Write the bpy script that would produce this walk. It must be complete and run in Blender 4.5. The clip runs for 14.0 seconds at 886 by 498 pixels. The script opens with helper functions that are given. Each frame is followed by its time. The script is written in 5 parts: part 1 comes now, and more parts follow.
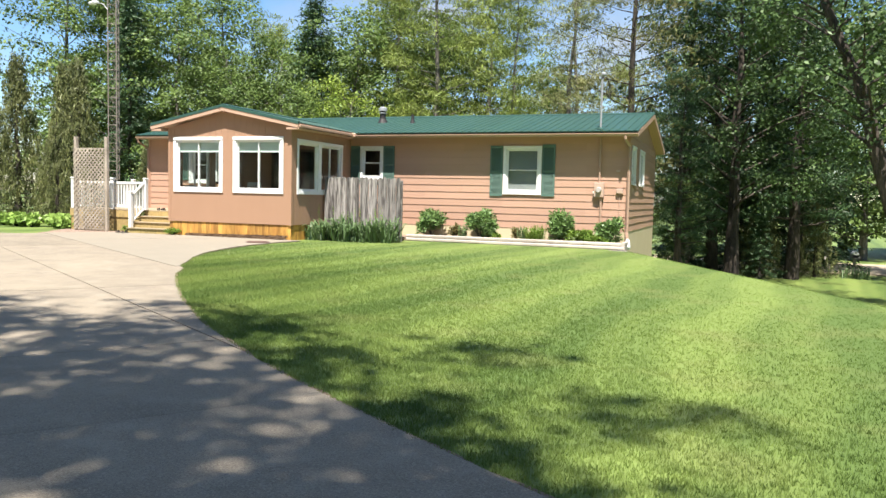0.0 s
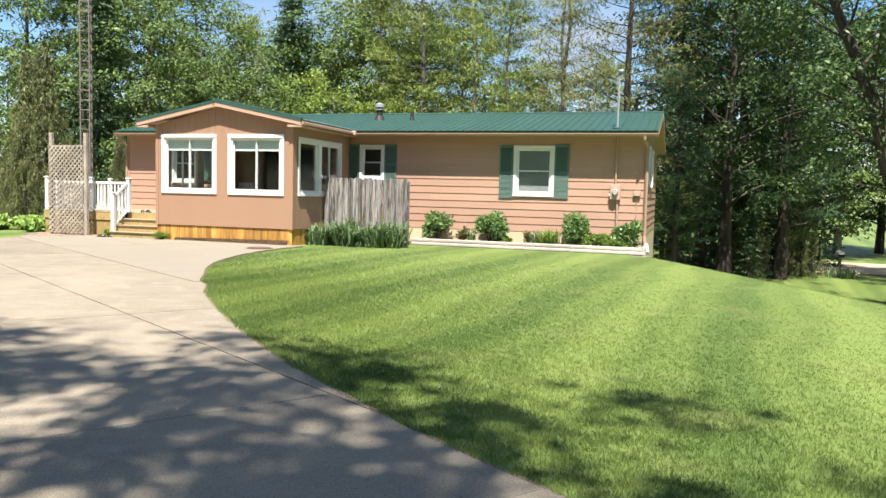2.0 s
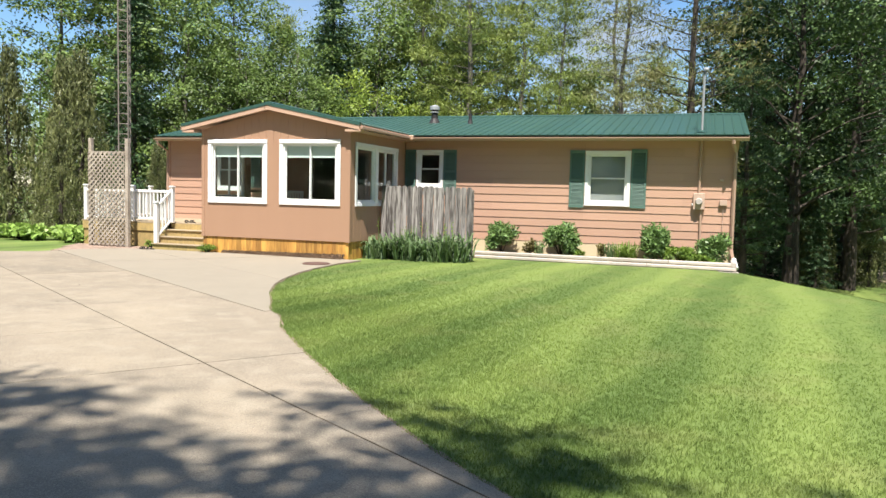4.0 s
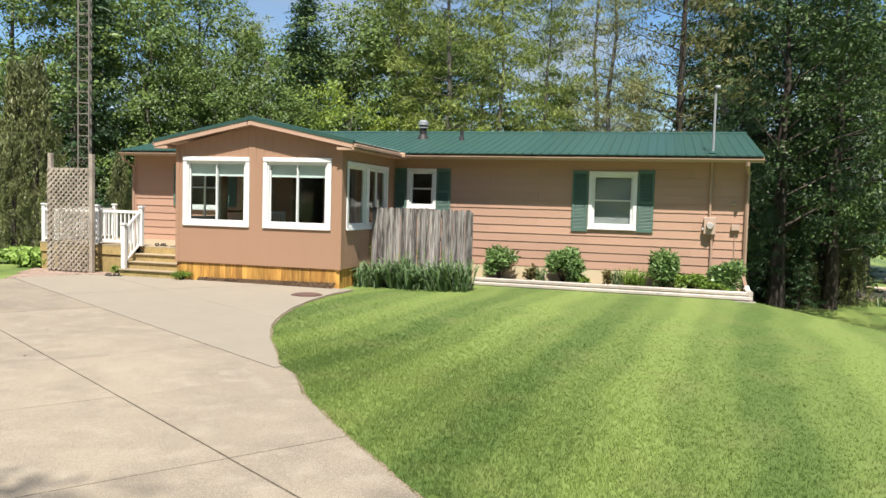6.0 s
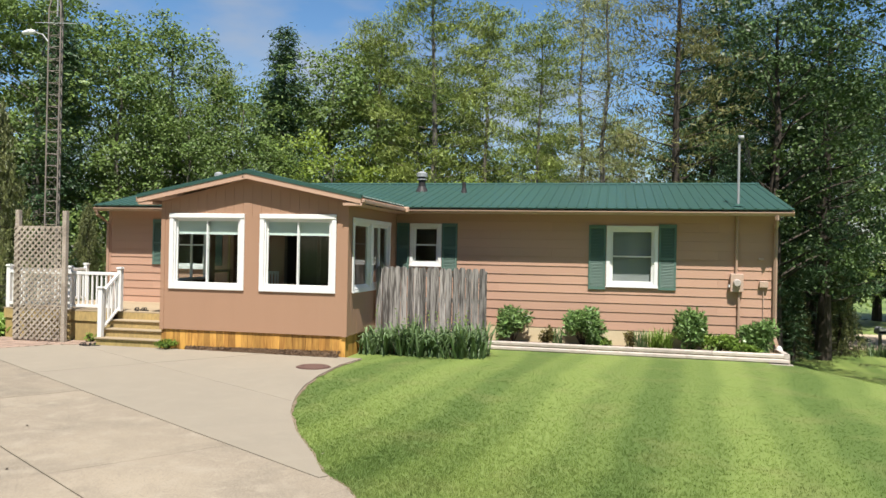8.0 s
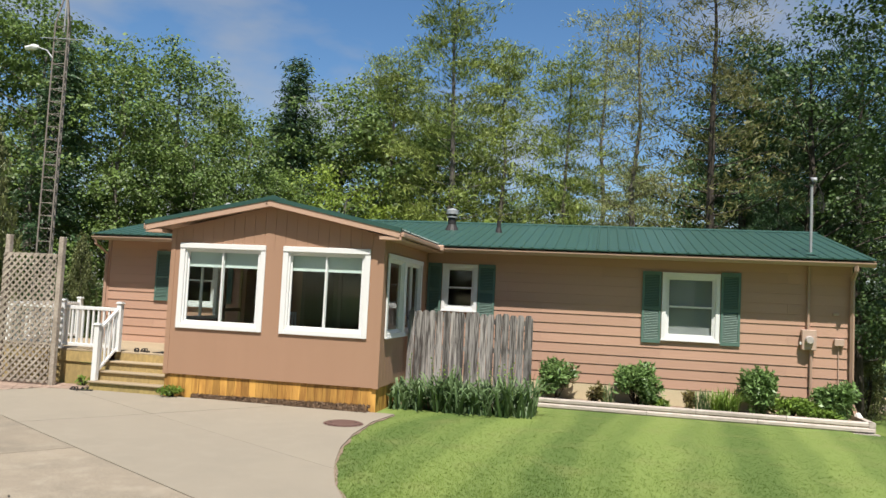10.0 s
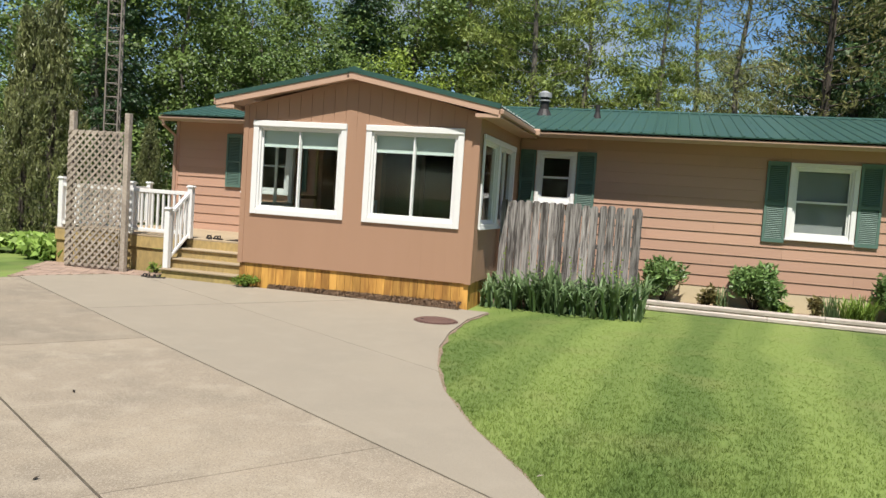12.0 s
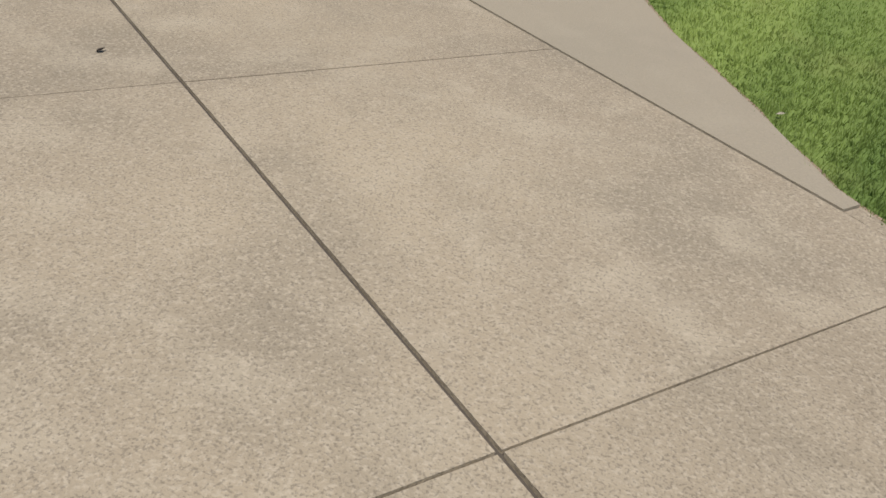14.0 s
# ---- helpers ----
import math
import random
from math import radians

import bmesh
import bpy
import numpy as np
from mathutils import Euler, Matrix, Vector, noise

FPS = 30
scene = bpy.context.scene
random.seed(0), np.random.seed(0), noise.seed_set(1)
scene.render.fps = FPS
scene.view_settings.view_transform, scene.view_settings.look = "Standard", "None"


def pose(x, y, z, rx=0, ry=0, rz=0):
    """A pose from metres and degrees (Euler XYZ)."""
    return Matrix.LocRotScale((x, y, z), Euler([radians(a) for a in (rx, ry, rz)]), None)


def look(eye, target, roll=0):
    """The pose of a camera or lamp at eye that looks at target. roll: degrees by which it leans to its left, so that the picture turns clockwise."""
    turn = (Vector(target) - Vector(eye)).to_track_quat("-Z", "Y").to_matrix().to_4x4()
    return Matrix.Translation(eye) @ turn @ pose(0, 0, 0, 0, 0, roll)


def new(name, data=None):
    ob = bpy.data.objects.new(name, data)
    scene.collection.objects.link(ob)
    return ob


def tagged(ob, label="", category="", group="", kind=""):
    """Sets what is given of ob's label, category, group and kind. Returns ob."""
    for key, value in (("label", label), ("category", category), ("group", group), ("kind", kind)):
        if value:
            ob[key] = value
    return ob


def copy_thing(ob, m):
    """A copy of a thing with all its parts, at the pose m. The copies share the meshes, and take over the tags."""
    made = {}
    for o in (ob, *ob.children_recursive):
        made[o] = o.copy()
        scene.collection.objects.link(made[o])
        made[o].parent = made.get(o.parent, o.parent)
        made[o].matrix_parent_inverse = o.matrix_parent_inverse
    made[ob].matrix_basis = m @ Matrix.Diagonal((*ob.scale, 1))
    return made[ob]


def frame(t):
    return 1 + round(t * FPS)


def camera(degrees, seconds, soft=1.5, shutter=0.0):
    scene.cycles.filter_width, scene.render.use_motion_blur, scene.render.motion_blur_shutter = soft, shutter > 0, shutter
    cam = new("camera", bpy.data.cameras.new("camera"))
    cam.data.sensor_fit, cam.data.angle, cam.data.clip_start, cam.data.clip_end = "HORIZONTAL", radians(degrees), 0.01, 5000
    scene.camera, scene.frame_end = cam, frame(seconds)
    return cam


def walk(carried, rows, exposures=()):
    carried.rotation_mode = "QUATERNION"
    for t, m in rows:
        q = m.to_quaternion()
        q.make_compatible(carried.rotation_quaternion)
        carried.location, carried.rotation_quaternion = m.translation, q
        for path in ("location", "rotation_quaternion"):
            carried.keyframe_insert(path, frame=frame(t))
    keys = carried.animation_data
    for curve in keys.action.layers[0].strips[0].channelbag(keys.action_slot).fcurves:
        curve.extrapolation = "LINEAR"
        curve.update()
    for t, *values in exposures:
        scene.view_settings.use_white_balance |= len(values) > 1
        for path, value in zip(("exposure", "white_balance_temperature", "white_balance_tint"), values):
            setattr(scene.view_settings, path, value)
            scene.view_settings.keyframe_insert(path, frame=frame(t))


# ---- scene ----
cam = camera(59.7, 14.0)
PATH = [
    (0, (11.326, -18.334, 1.281), (10.627, -16.464, 1.148), 1.3),
    (0.5, (10.851, -18.117, 1.297), (10.208, -16.227, 1.168), 1.3),
    (1, (10.409, -18.03, 1.348), (9.809, -16.126, 1.216), 1.4),
    (1.5, (9.986, -17.865, 1.377), (9.404, -15.956, 1.242), 1.5),
    (2, (9.543, -17.744, 1.449), (8.955, -15.838, 1.305), 1.4),
    (2.5, (9.096, -17.496, 1.508), (8.482, -15.599, 1.358), 1.4),
    (3, (8.67, -17.178, 1.555), (8.024, -15.292, 1.404), 1.3),
    (5.5, (7.063, -15.789, 1.798), (6.471, -13.882, 1.677), 1.6),
    (6, (6.649, -15.575, 1.923), (6.115, -13.651, 1.807), 1.6),
    (6.5, (6.287, -15.362, 2.06), (5.797, -13.426, 1.95), 1.6),
    (7, (5.954, -15.133, 2.102), (5.489, -13.19, 2.016), 1.3),
    (7.5, (5.545, -14.86, 2.14), (5.1, -12.911, 2.092), 1.2),
    (8, (5.188, -14.543, 2.16), (4.753, -12.591, 2.166), 1.1),
    (10.5, (3.591, -12.716, 1.964), (3.177, -10.764, 2.099), 3.2),
    (11, (3.428, -12.383, 1.887), (2.969, -10.438, 1.966), 3.4),
    (11.5, (3.121, -12.074, 1.795), (2.624, -10.137, 1.788), 3.5),
    (12, (2.88, -11.772, 1.743), (2.335, -9.852, 1.613), 3.9),
    (12.5, (2.568, -11.505, 1.693), (1.994, -9.613, 1.391), 4.6),
    (13, (2.303, -11.203, 1.557), (1.712, -9.367, 1.027), 6.3),
    (13.3, (2.193, -11.034, 1.503), (1.602, -9.258, 0.801), 6.9),
    (13.5, (2.112, -10.917, 1.455), (1.537, -9.188, 0.632), 7.7),
    (13.6, (2.084, -10.848, 1.428), (1.512, -9.149, 0.541), 7.8),
    (13.8, (2.019, -10.728, 1.394), (1.476, -9.095, 0.375), 8.6),
    (14, (1.997, -10.588, 1.331), (1.462, -9.031, 0.194), 8.6),
]
walk(cam, [(t, look(eye, target, roll)) for t, eye, target, roll in PATH], [(0.0, 1.36), (3.0, 1.28), (5.5, 1.04), (8.0, 0.86), (11.0, 0.68), (12.0, 0.70), (13.0, 0.66), (13.5, 0.56), (14.0, 0.28)])

# ---- world and sun ----
SUN_WAY = Vector((0.32, -1.0, 2.05)).normalized()      # towards the sun
world = bpy.data.worlds.new("sky")
scene.world = world
world.use_nodes = True
wn, wl = world.node_tree.nodes, world.node_tree.links
sky = wn.new("ShaderNodeTexSky")
sky.sky_type, sky.sun_disc = "NISHITA", False
sky.sun_elevation, sky.sun_rotation = math.asin(SUN_WAY.z), math.atan2(SUN_WAY.x, SUN_WAY.y)
sky.air_density, sky.dust_density, sky.ozone_density = 1.0, 0.2, 2.0
cloud_at = wn.new("ShaderNodeTexCoord")
cloud_map = wn.new("ShaderNodeMapping")
cloud_map.inputs["Scale"].default_value = (1.6, 1.6, 4.0)
cloud_map.inputs["Location"].default_value = (0.35, 0.1, 0.0)
cloud = wn.new("ShaderNodeTexNoise")
cloud.inputs["Scale"].default_value, cloud.inputs["Detail"].default_value = 1.7, 7
cloud_ramp = wn.new("ShaderNodeValToRGB")
cloud_ramp.color_ramp.elements[0].position, cloud_ramp.color_ramp.elements[1].position = 0.46, 0.68
cloud_mix = wn.new("ShaderNodeMixRGB")
cloud_mix.inputs["Color2"].default_value = (5.5, 5.7, 6.0, 1)
wl.new(cloud_at.outputs["Generated"], cloud_map.inputs["Vector"])
wl.new(cloud_map.outputs["Vector"], cloud.inputs["Vector"])
wl.new(cloud.outputs["Fac"], cloud_ramp.inputs["Fac"])
wl.new(cloud_ramp.outputs["Color"], cloud_mix.inputs["Fac"])
sky_rich = wn.new("ShaderNodeHueSaturation")
sky_rich.inputs["Saturation"].default_value, sky_rich.inputs["Value"].default_value = 1.20, 1.55
wl.new(sky.outputs["Color"], sky_rich.inputs["Color"])
wl.new(sky_rich.outputs["Color"], cloud_mix.inputs["Color1"])
wl.new(cloud_mix.outputs["Color"], wn["Background"].inputs["Color"])
wn["Background"].inputs["Strength"].default_value = 0.050

sun = new("sun", bpy.data.lights.new("sun", "SUN"))
sun.data.energy, sun.data.angle, sun.data.color = 4.9, radians(0.53), (1.0, 0.95, 0.87)
sun.matrix_world = look(SUN_WAY * 60, (0, 0, 0))


# ---- materials ----
def material(name, colour, other=None, rough=0.7, metal=0.0, grain=40.0, blotch=1.5, amount=0.5, bump=0.15,
             stretch=(1, 1, 1), piece=0.0, island=0.0, through_leaf=0.0, spec=0.4, depth=0.01, hard=0.35):
    """Painted, wooden, mineral or leafy surface: two scales of noise mix colour and other; piece and island vary whole pieces."""
    m = bpy.data.materials.new(name)
    m.use_nodes = True
    n, l = m.node_tree.nodes, m.node_tree.links
    b = n["Principled BSDF"]
    b.inputs["Roughness"].default_value, b.inputs["Metallic"].default_value = rough, metal
    b.inputs["Specular IOR Level"].default_value = spec
    other = other or tuple(c * 0.75 for c in colour)
    co = n.new("ShaderNodeTexCoord")
    mp = n.new("ShaderNodeMapping")
    mp.inputs["Scale"].default_value = stretch
    l.new(co.outputs["Object"], mp.inputs["Vector"])
    fine, wide = n.new("ShaderNodeTexNoise"), n.new("ShaderNodeTexNoise")
    for node, s in ((fine, grain), (wide, blotch)):
        node.inputs["Scale"].default_value, node.inputs["Detail"].default_value = s, 4
        l.new(mp.outputs["Vector"], node.inputs["Vector"])
    add = n.new("ShaderNodeMath")
    add.operation = "ADD"
    l.new(fine.outputs["Fac"], add.inputs[0])
    l.new(wide.outputs["Fac"], add.inputs[1])
    ramp = n.new("ShaderNodeMapRange")
    ramp.inputs["From Min"].default_value, ramp.inputs["From Max"].default_value = 1 - hard, 1 + hard
    ramp.inputs["To Max"].default_value = amount
    l.new(add.outputs[0], ramp.inputs["Value"])
    mix = n.new("ShaderNodeMixRGB")
    mix.inputs["Color1"].default_value, mix.inputs["Color2"].default_value = (*colour, 1), (*other, 1)
    l.new(ramp.outputs["Result"], mix.inputs["Fac"])
    last = mix.outputs["Color"]
    for kind, size in (("piece", piece), ("island", island)):
        if size:
            src = n.new("ShaderNodeObjectInfo" if kind == "piece" else "ShaderNodeNewGeometry")
            rnd = src.outputs["Random" if kind == "piece" else "Random Per Island"]
            hsv, mr = n.new("ShaderNodeHueSaturation"), n.new("ShaderNodeMapRange")
            mr.inputs["To Min"].default_value, mr.inputs["To Max"].default_value = 1 - size, 1 + size
            l.new(rnd, mr.inputs["Value"])
            l.new(mr.outputs["Result"], hsv.inputs["Value"])
            l.new(last, hsv.inputs["Color"])
            last = hsv.outputs["Color"]
    l.new(last, b.inputs["Base Color"])
    if bump:
        bp = n.new("ShaderNodeBump")
        bp.inputs["Strength"].default_value, bp.inputs["Distance"].default_value = bump, depth
        l.new(add.outputs[0], bp.inputs["Height"])
        l.new(bp.outputs["Normal"], b.inputs["Normal"])
    if through_leaf:
        tr, ms = n.new("ShaderNodeBsdfTranslucent"), n.new("ShaderNodeMixShader")
        ms.inputs["Fac"].default_value = through_leaf
        l.new(last, tr.inputs["Color"])
        l.new(b.outputs[0], ms.inputs[1])
        l.new(tr.outputs[0], ms.inputs[2])
        l.new(ms.outputs[0], n["Material Output"].inputs["Surface"])
    return m


def concrete_material(name, grey):
    """Old broom-finished concrete: sandy speckle, tan stains and pale worn patches; grey: how far a younger, plainer grey mix."""
    m = bpy.data.materials.new(name)
    m.use_nodes = True
    n, l = m.node_tree.nodes, m.node_tree.links
    b = n["Principled BSDF"]
    b.inputs["Roughness"].default_value, b.inputs["Specular IOR Level"].default_value = 0.88, 0.25
    at = n.new("ShaderNodeNewGeometry")
    tone = (0.240, 0.200, 0.150, 1)
    last = None
    heights = []
    for scale, detail, lo, hi, colour, amount in ((0.45, 5, 0.42, 0.66, (0.292, 0.244, 0.180, 1), 0.9), (1.3, 7, 0.47, 0.66, (0.185, 0.158, 0.121, 1), 0.6),
                                                  (3.4, 7, 0.50, 0.70, (0.320, 0.276, 0.212, 1), 0.65), (80.0, 3, 0.50, 0.66, (0.344, 0.296, 0.232, 1), 0.65), (130.0, 3, 0.52, 0.66, (0.090, 0.075, 0.060, 1), 0.5)):
        t, r, x = n.new("ShaderNodeTexNoise"), n.new("ShaderNodeMapRange"), n.new("ShaderNodeMixRGB")
        t.inputs["Scale"].default_value, t.inputs["Detail"].default_value = scale, detail
        l.new(at.outputs["Position"], t.inputs["Vector"])
        r.inputs["From Min"].default_value, r.inputs["From Max"].default_value, r.inputs["To Max"].default_value = lo, hi, amount
        l.new(t.outputs["Fac"], r.inputs["Value"])
        l.new(r.outputs["Result"], x.inputs["Fac"])
        x.inputs["Color1"].default_value, x.inputs["Color2"].default_value = tone, colour
        if last:
            l.new(last, x.inputs["Color1"])
        last = x.outputs["Color"]
        heights.append(t)
    info, hsv, mr = n.new("ShaderNodeObjectInfo"), n.new("ShaderNodeHueSaturation"), n.new("ShaderNodeMapRange")
    mr.inputs["To Min"].default_value, mr.inputs["To Max"].default_value = 0.91, 1.06
    l.new(info.outputs["Random"], mr.inputs["Value"])
    l.new(mr.outputs["Result"], hsv.inputs["Value"])
    l.new(last, hsv.inputs["Color"])
    plain = n.new("ShaderNodeMixRGB")
    plain.inputs["Fac"].default_value, plain.inputs["Color2"].default_value = grey, (0.246, 0.216, 0.170, 1)
    l.new(hsv.outputs["Color"], plain.inputs["Color1"])
    l.new(plain.outputs["Color"], b.inputs["Base Color"])
    bp = n.new("ShaderNodeBump")
    bp.inputs["Strength"].default_value, bp.inputs["Distance"].default_value = 0.5, 0.006
    l.new(heights[3].outputs["Fac"], bp.inputs["Height"])
    l.new(bp.outputs["Normal"], b.inputs["Normal"])
    return m


SIDING = material("brown_siding_paint", (0.430, 0.262, 0.186), (0.360, 0.218, 0.153), 0.62, grain=60, blotch=1.2, stretch=(0.3, 1, 3), bump=0.12, piece=0.05, depth=0.004)
PANEL = material("brown_panel_paint", (0.348, 0.208, 0.134), (0.312, 0.183, 0.115), 0.66, grain=70, blotch=1.0, stretch=(3, 3, 0.3), bump=0.1, depth=0.004)
FASCIA = material("tan_fascia_paint", (0.489, 0.323, 0.235), (0.411, 0.265, 0.186), 0.55, grain=30, blotch=2, bump=0.05)
GUTTER = material("tan_gutter_metal", (0.391, 0.264, 0.196), (0.323, 0.212, 0.153), 0.4, grain=25, blotch=1.5, bump=0.03)
WHITE = material("white_vinyl", (0.72, 0.72, 0.71), (0.64, 0.64, 0.62), 0.38, grain=20, blotch=2.5, amount=0.35, bump=0.03)
SHUTTER = material("green_shutter_vinyl", (0.092, 0.160, 0.130), (0.072, 0.130, 0.105), 0.5, grain=50, blotch=2, bump=0.06)
ROOF = material("green_roof_metal", (0.029, 0.074, 0.060), (0.039, 0.094, 0.078), 0.36, grain=6, blotch=0.6, bump=0.04, piece=0.05, spec=0.5)
SKIRT = material("stained_skirt_wood", (0.528, 0.288, 0.068), (0.288, 0.136, 0.032), 0.65, grain=8, blotch=2.2, amount=0.9, stretch=(2.5, 2.5, 0.35), hard=0.2, piece=0.28, bump=0.2)
DECKWOOD = material("deck_wood", (0.350, 0.275, 0.180), (0.240, 0.185, 0.120), 0.7, grain=30, blotch=2, stretch=(0.3, 3, 3), piece=0.12, bump=0.2)
DECKFACE = material("ochre_deck_face", (0.410, 0.295, 0.120), (0.250, 0.185, 0.085), 0.7, grain=18, blotch=2, amount=0.8, stretch=(1, 1, 0.5), piece=0.08, hard=0.2)
FENCE = material("weathered_fence_wood", (0.300, 0.278, 0.262), (0.060, 0.052, 0.048), 0.88, grain=9, blotch=1.8, amount=1.0, stretch=(6, 6, 0.35), piece=0.30, bump=0.5, hard=0.15)
LATTICE = material("weathered_lattice_wood", (0.400, 0.345, 0.285), (0.215, 0.178, 0.142), 0.85, grain=25, blotch=3, amount=0.8, piece=0.12, bump=0.3, hard=0.2)
FOUND = material("cream_foundation", (0.56, 0.47, 0.31), (0.45, 0.37, 0.24), 0.8, grain=30, blotch=1.5)
CONCRETE = concrete_material("driveway_concrete", 0.0)
CONCRETE_GREY = concrete_material("grey_driveway_concrete", 0.72)
JOINT = material("joint_tar", (0.055, 0.046, 0.038), (0.090, 0.075, 0.060), 0.9, grain=40, blotch=3)
SOIL = material("bed_soil", (0.17, 0.115, 0.08), (0.30, 0.23, 0.17), 0.95, grain=45, blotch=4, amount=1.0, bump=0.8, depth=0.03)
MULCH = material("dark_mulch", (0.10, 0.062, 0.038), (0.20, 0.13, 0.08), 0.95, grain=60, blotch=6, amount=1.0, bump=0.9, island=0.35)
PAVER = material("reddish_paver", (0.30, 0.215, 0.165), (0.21, 0.15, 0.118), 0.85, grain=30, blotch=2, piece=0.15)
TIMBER = material("bleached_timber", (0.50, 0.44, 0.39), (0.30, 0.255, 0.22), 0.85, grain=16, blotch=2, amount=0.8, stretch=(0.4, 4, 4), piece=0.1, bump=0.35, hard=0.2)
GALV = material("galvanised_metal", (0.36, 0.37, 0.38), (0.24, 0.245, 0.25), 0.6, 0.35, grain=20, blotch=3, bump=0.05)
RUST = material("tower_steel", (0.20, 0.17, 0.145), (0.29, 0.26, 0.235), 0.8, 0.15, grain=20, blotch=2, bump=0.1)
IRON = material("manhole_iron", (0.115, 0.065, 0.055), (0.17, 0.10, 0.08), 0.7, 0.3, grain=40, blotch=4, bump=0.2)
BOX = material("meter_box_paint", (0.46, 0.33, 0.26), (0.38, 0.27, 0.21), 0.5, grain=20, blotch=3, bump=0.04)
DARK = material("dark_rubber", (0.022, 0.02, 0.02), (0.035, 0.03, 0.028), 0.6, grain=30, blotch=5)
SHADE = material("grey_green_shade_cloth", (0.620, 0.700, 0.660), (0.570, 0.650, 0.610), 0.9, grain=120, blotch=2, bump=0.05)
BLIND = material("grey_blind", (0.270, 0.285, 0.280), (0.230, 0.245, 0.240), 0.7, grain=50, blotch=2)
INSIDE = material("inside_wall_paint", (0.20, 0.155, 0.12), (0.17, 0.13, 0.10), 0.8, grain=30, blotch=1)
CARPET = material("inside_floor", (0.14, 0.115, 0.095), (0.10, 0.08, 0.065), 0.95, grain=90, blotch=2)
BARK = material("brown_bark", (0.075, 0.060, 0.047), (0.036, 0.029, 0.024), 0.95, grain=8, blotch=2, amount=1.0, stretch=(4, 4, 0.7), bump=0.8, depth=0.03, hard=0.2)
GREYBARK = material("grey_bark", (0.185, 0.165, 0.140), (0.085, 0.075, 0.064), 0.95, grain=7, blotch=2, amount=1.0, stretch=(3, 3, 0.8), bump=0.7, depth=0.02, hard=0.2)
ROADSAND = material("sandy_road", (0.46, 0.37, 0.26), (0.36, 0.29, 0.21), 0.95, grain=12, blotch=0.4, amount=0.8)
STONE = material("pale_stone", (0.42, 0.38, 0.35), (0.30, 0.27, 0.25), 0.85, grain=12, blotch=3, bump=0.4)


def leaf_material(name, colour, other, island=0.35, glow=0.45, rough=0.5):
    return material(name, colour, other, rough, grain=1.2, blotch=0.35, amount=1.0, bump=0.0, island=island, through_leaf=glow, spec=0.35)


LEAF_MID = leaf_material("fresh_leaf", (0.165, 0.235, 0.056), (0.080, 0.132, 0.034), 0.45, 0.32)
LEAF_DARK = leaf_material("dark_leaf", (0.088, 0.145, 0.040), (0.040, 0.074, 0.024), 0.5, 0.22)
LEAF_LIME = leaf_material("yellow_green_leaf", (0.310, 0.380, 0.062), (0.165, 0.250, 0.046))
NEEDLE = leaf_material("spruce_needle", (0.060, 0.115, 0.044), (0.036, 0.072, 0.030), 0.4, 0.12)
PINE = leaf_material("pine_needle", (0.285, 0.330, 0.072), (0.135, 0.190, 0.050), 0.45, 0.25)
PINE_DRY = leaf_material("thin_pine_needle", (0.310, 0.340, 0.130), (0.200, 0.205, 0.090), 0.35, 0.3)
PINE_BROWN = leaf_material("browning_pine_needle", (0.215, 0.195, 0.070), (0.120, 0.140, 0.048), 0.4, 0.25)
WEEP = leaf_material("weeping_spruce_needle", (0.200, 0.212, 0.078), (0.082, 0.100, 0.040), 0.5, 0.15)
BUSHLEAF = leaf_material("garden_leaf", (0.180, 0.280, 0.090), (0.110, 0.190, 0.060), 0.35, 0.25, 0.4)
IRISLEAF = leaf_material("iris_leaf", (0.190, 0.268, 0.122), (0.090, 0.152, 0.062), 0.4, 0.3, 0.45)
LILYLEAF = leaf_material("lime_blade_leaf", (0.22, 0.32, 0.055), (0.12, 0.20, 0.038), 0.3, 0.35, 0.45)
HOSTA = leaf_material("pale_hosta_leaf", (0.312, 0.432, 0.102), (0.204, 0.324, 0.072), 0.3, 0.3, 0.45)
RUSTLEAF = leaf_material("reddish_leaf", (0.20, 0.13, 0.055), (0.12, 0.16, 0.05), 0.4, 0.3)

# lawn: mown stripes along y, dry flecks, fine grain
LAWN = bpy.data.materials.new("mown_lawn")
LAWN.use_nodes = True


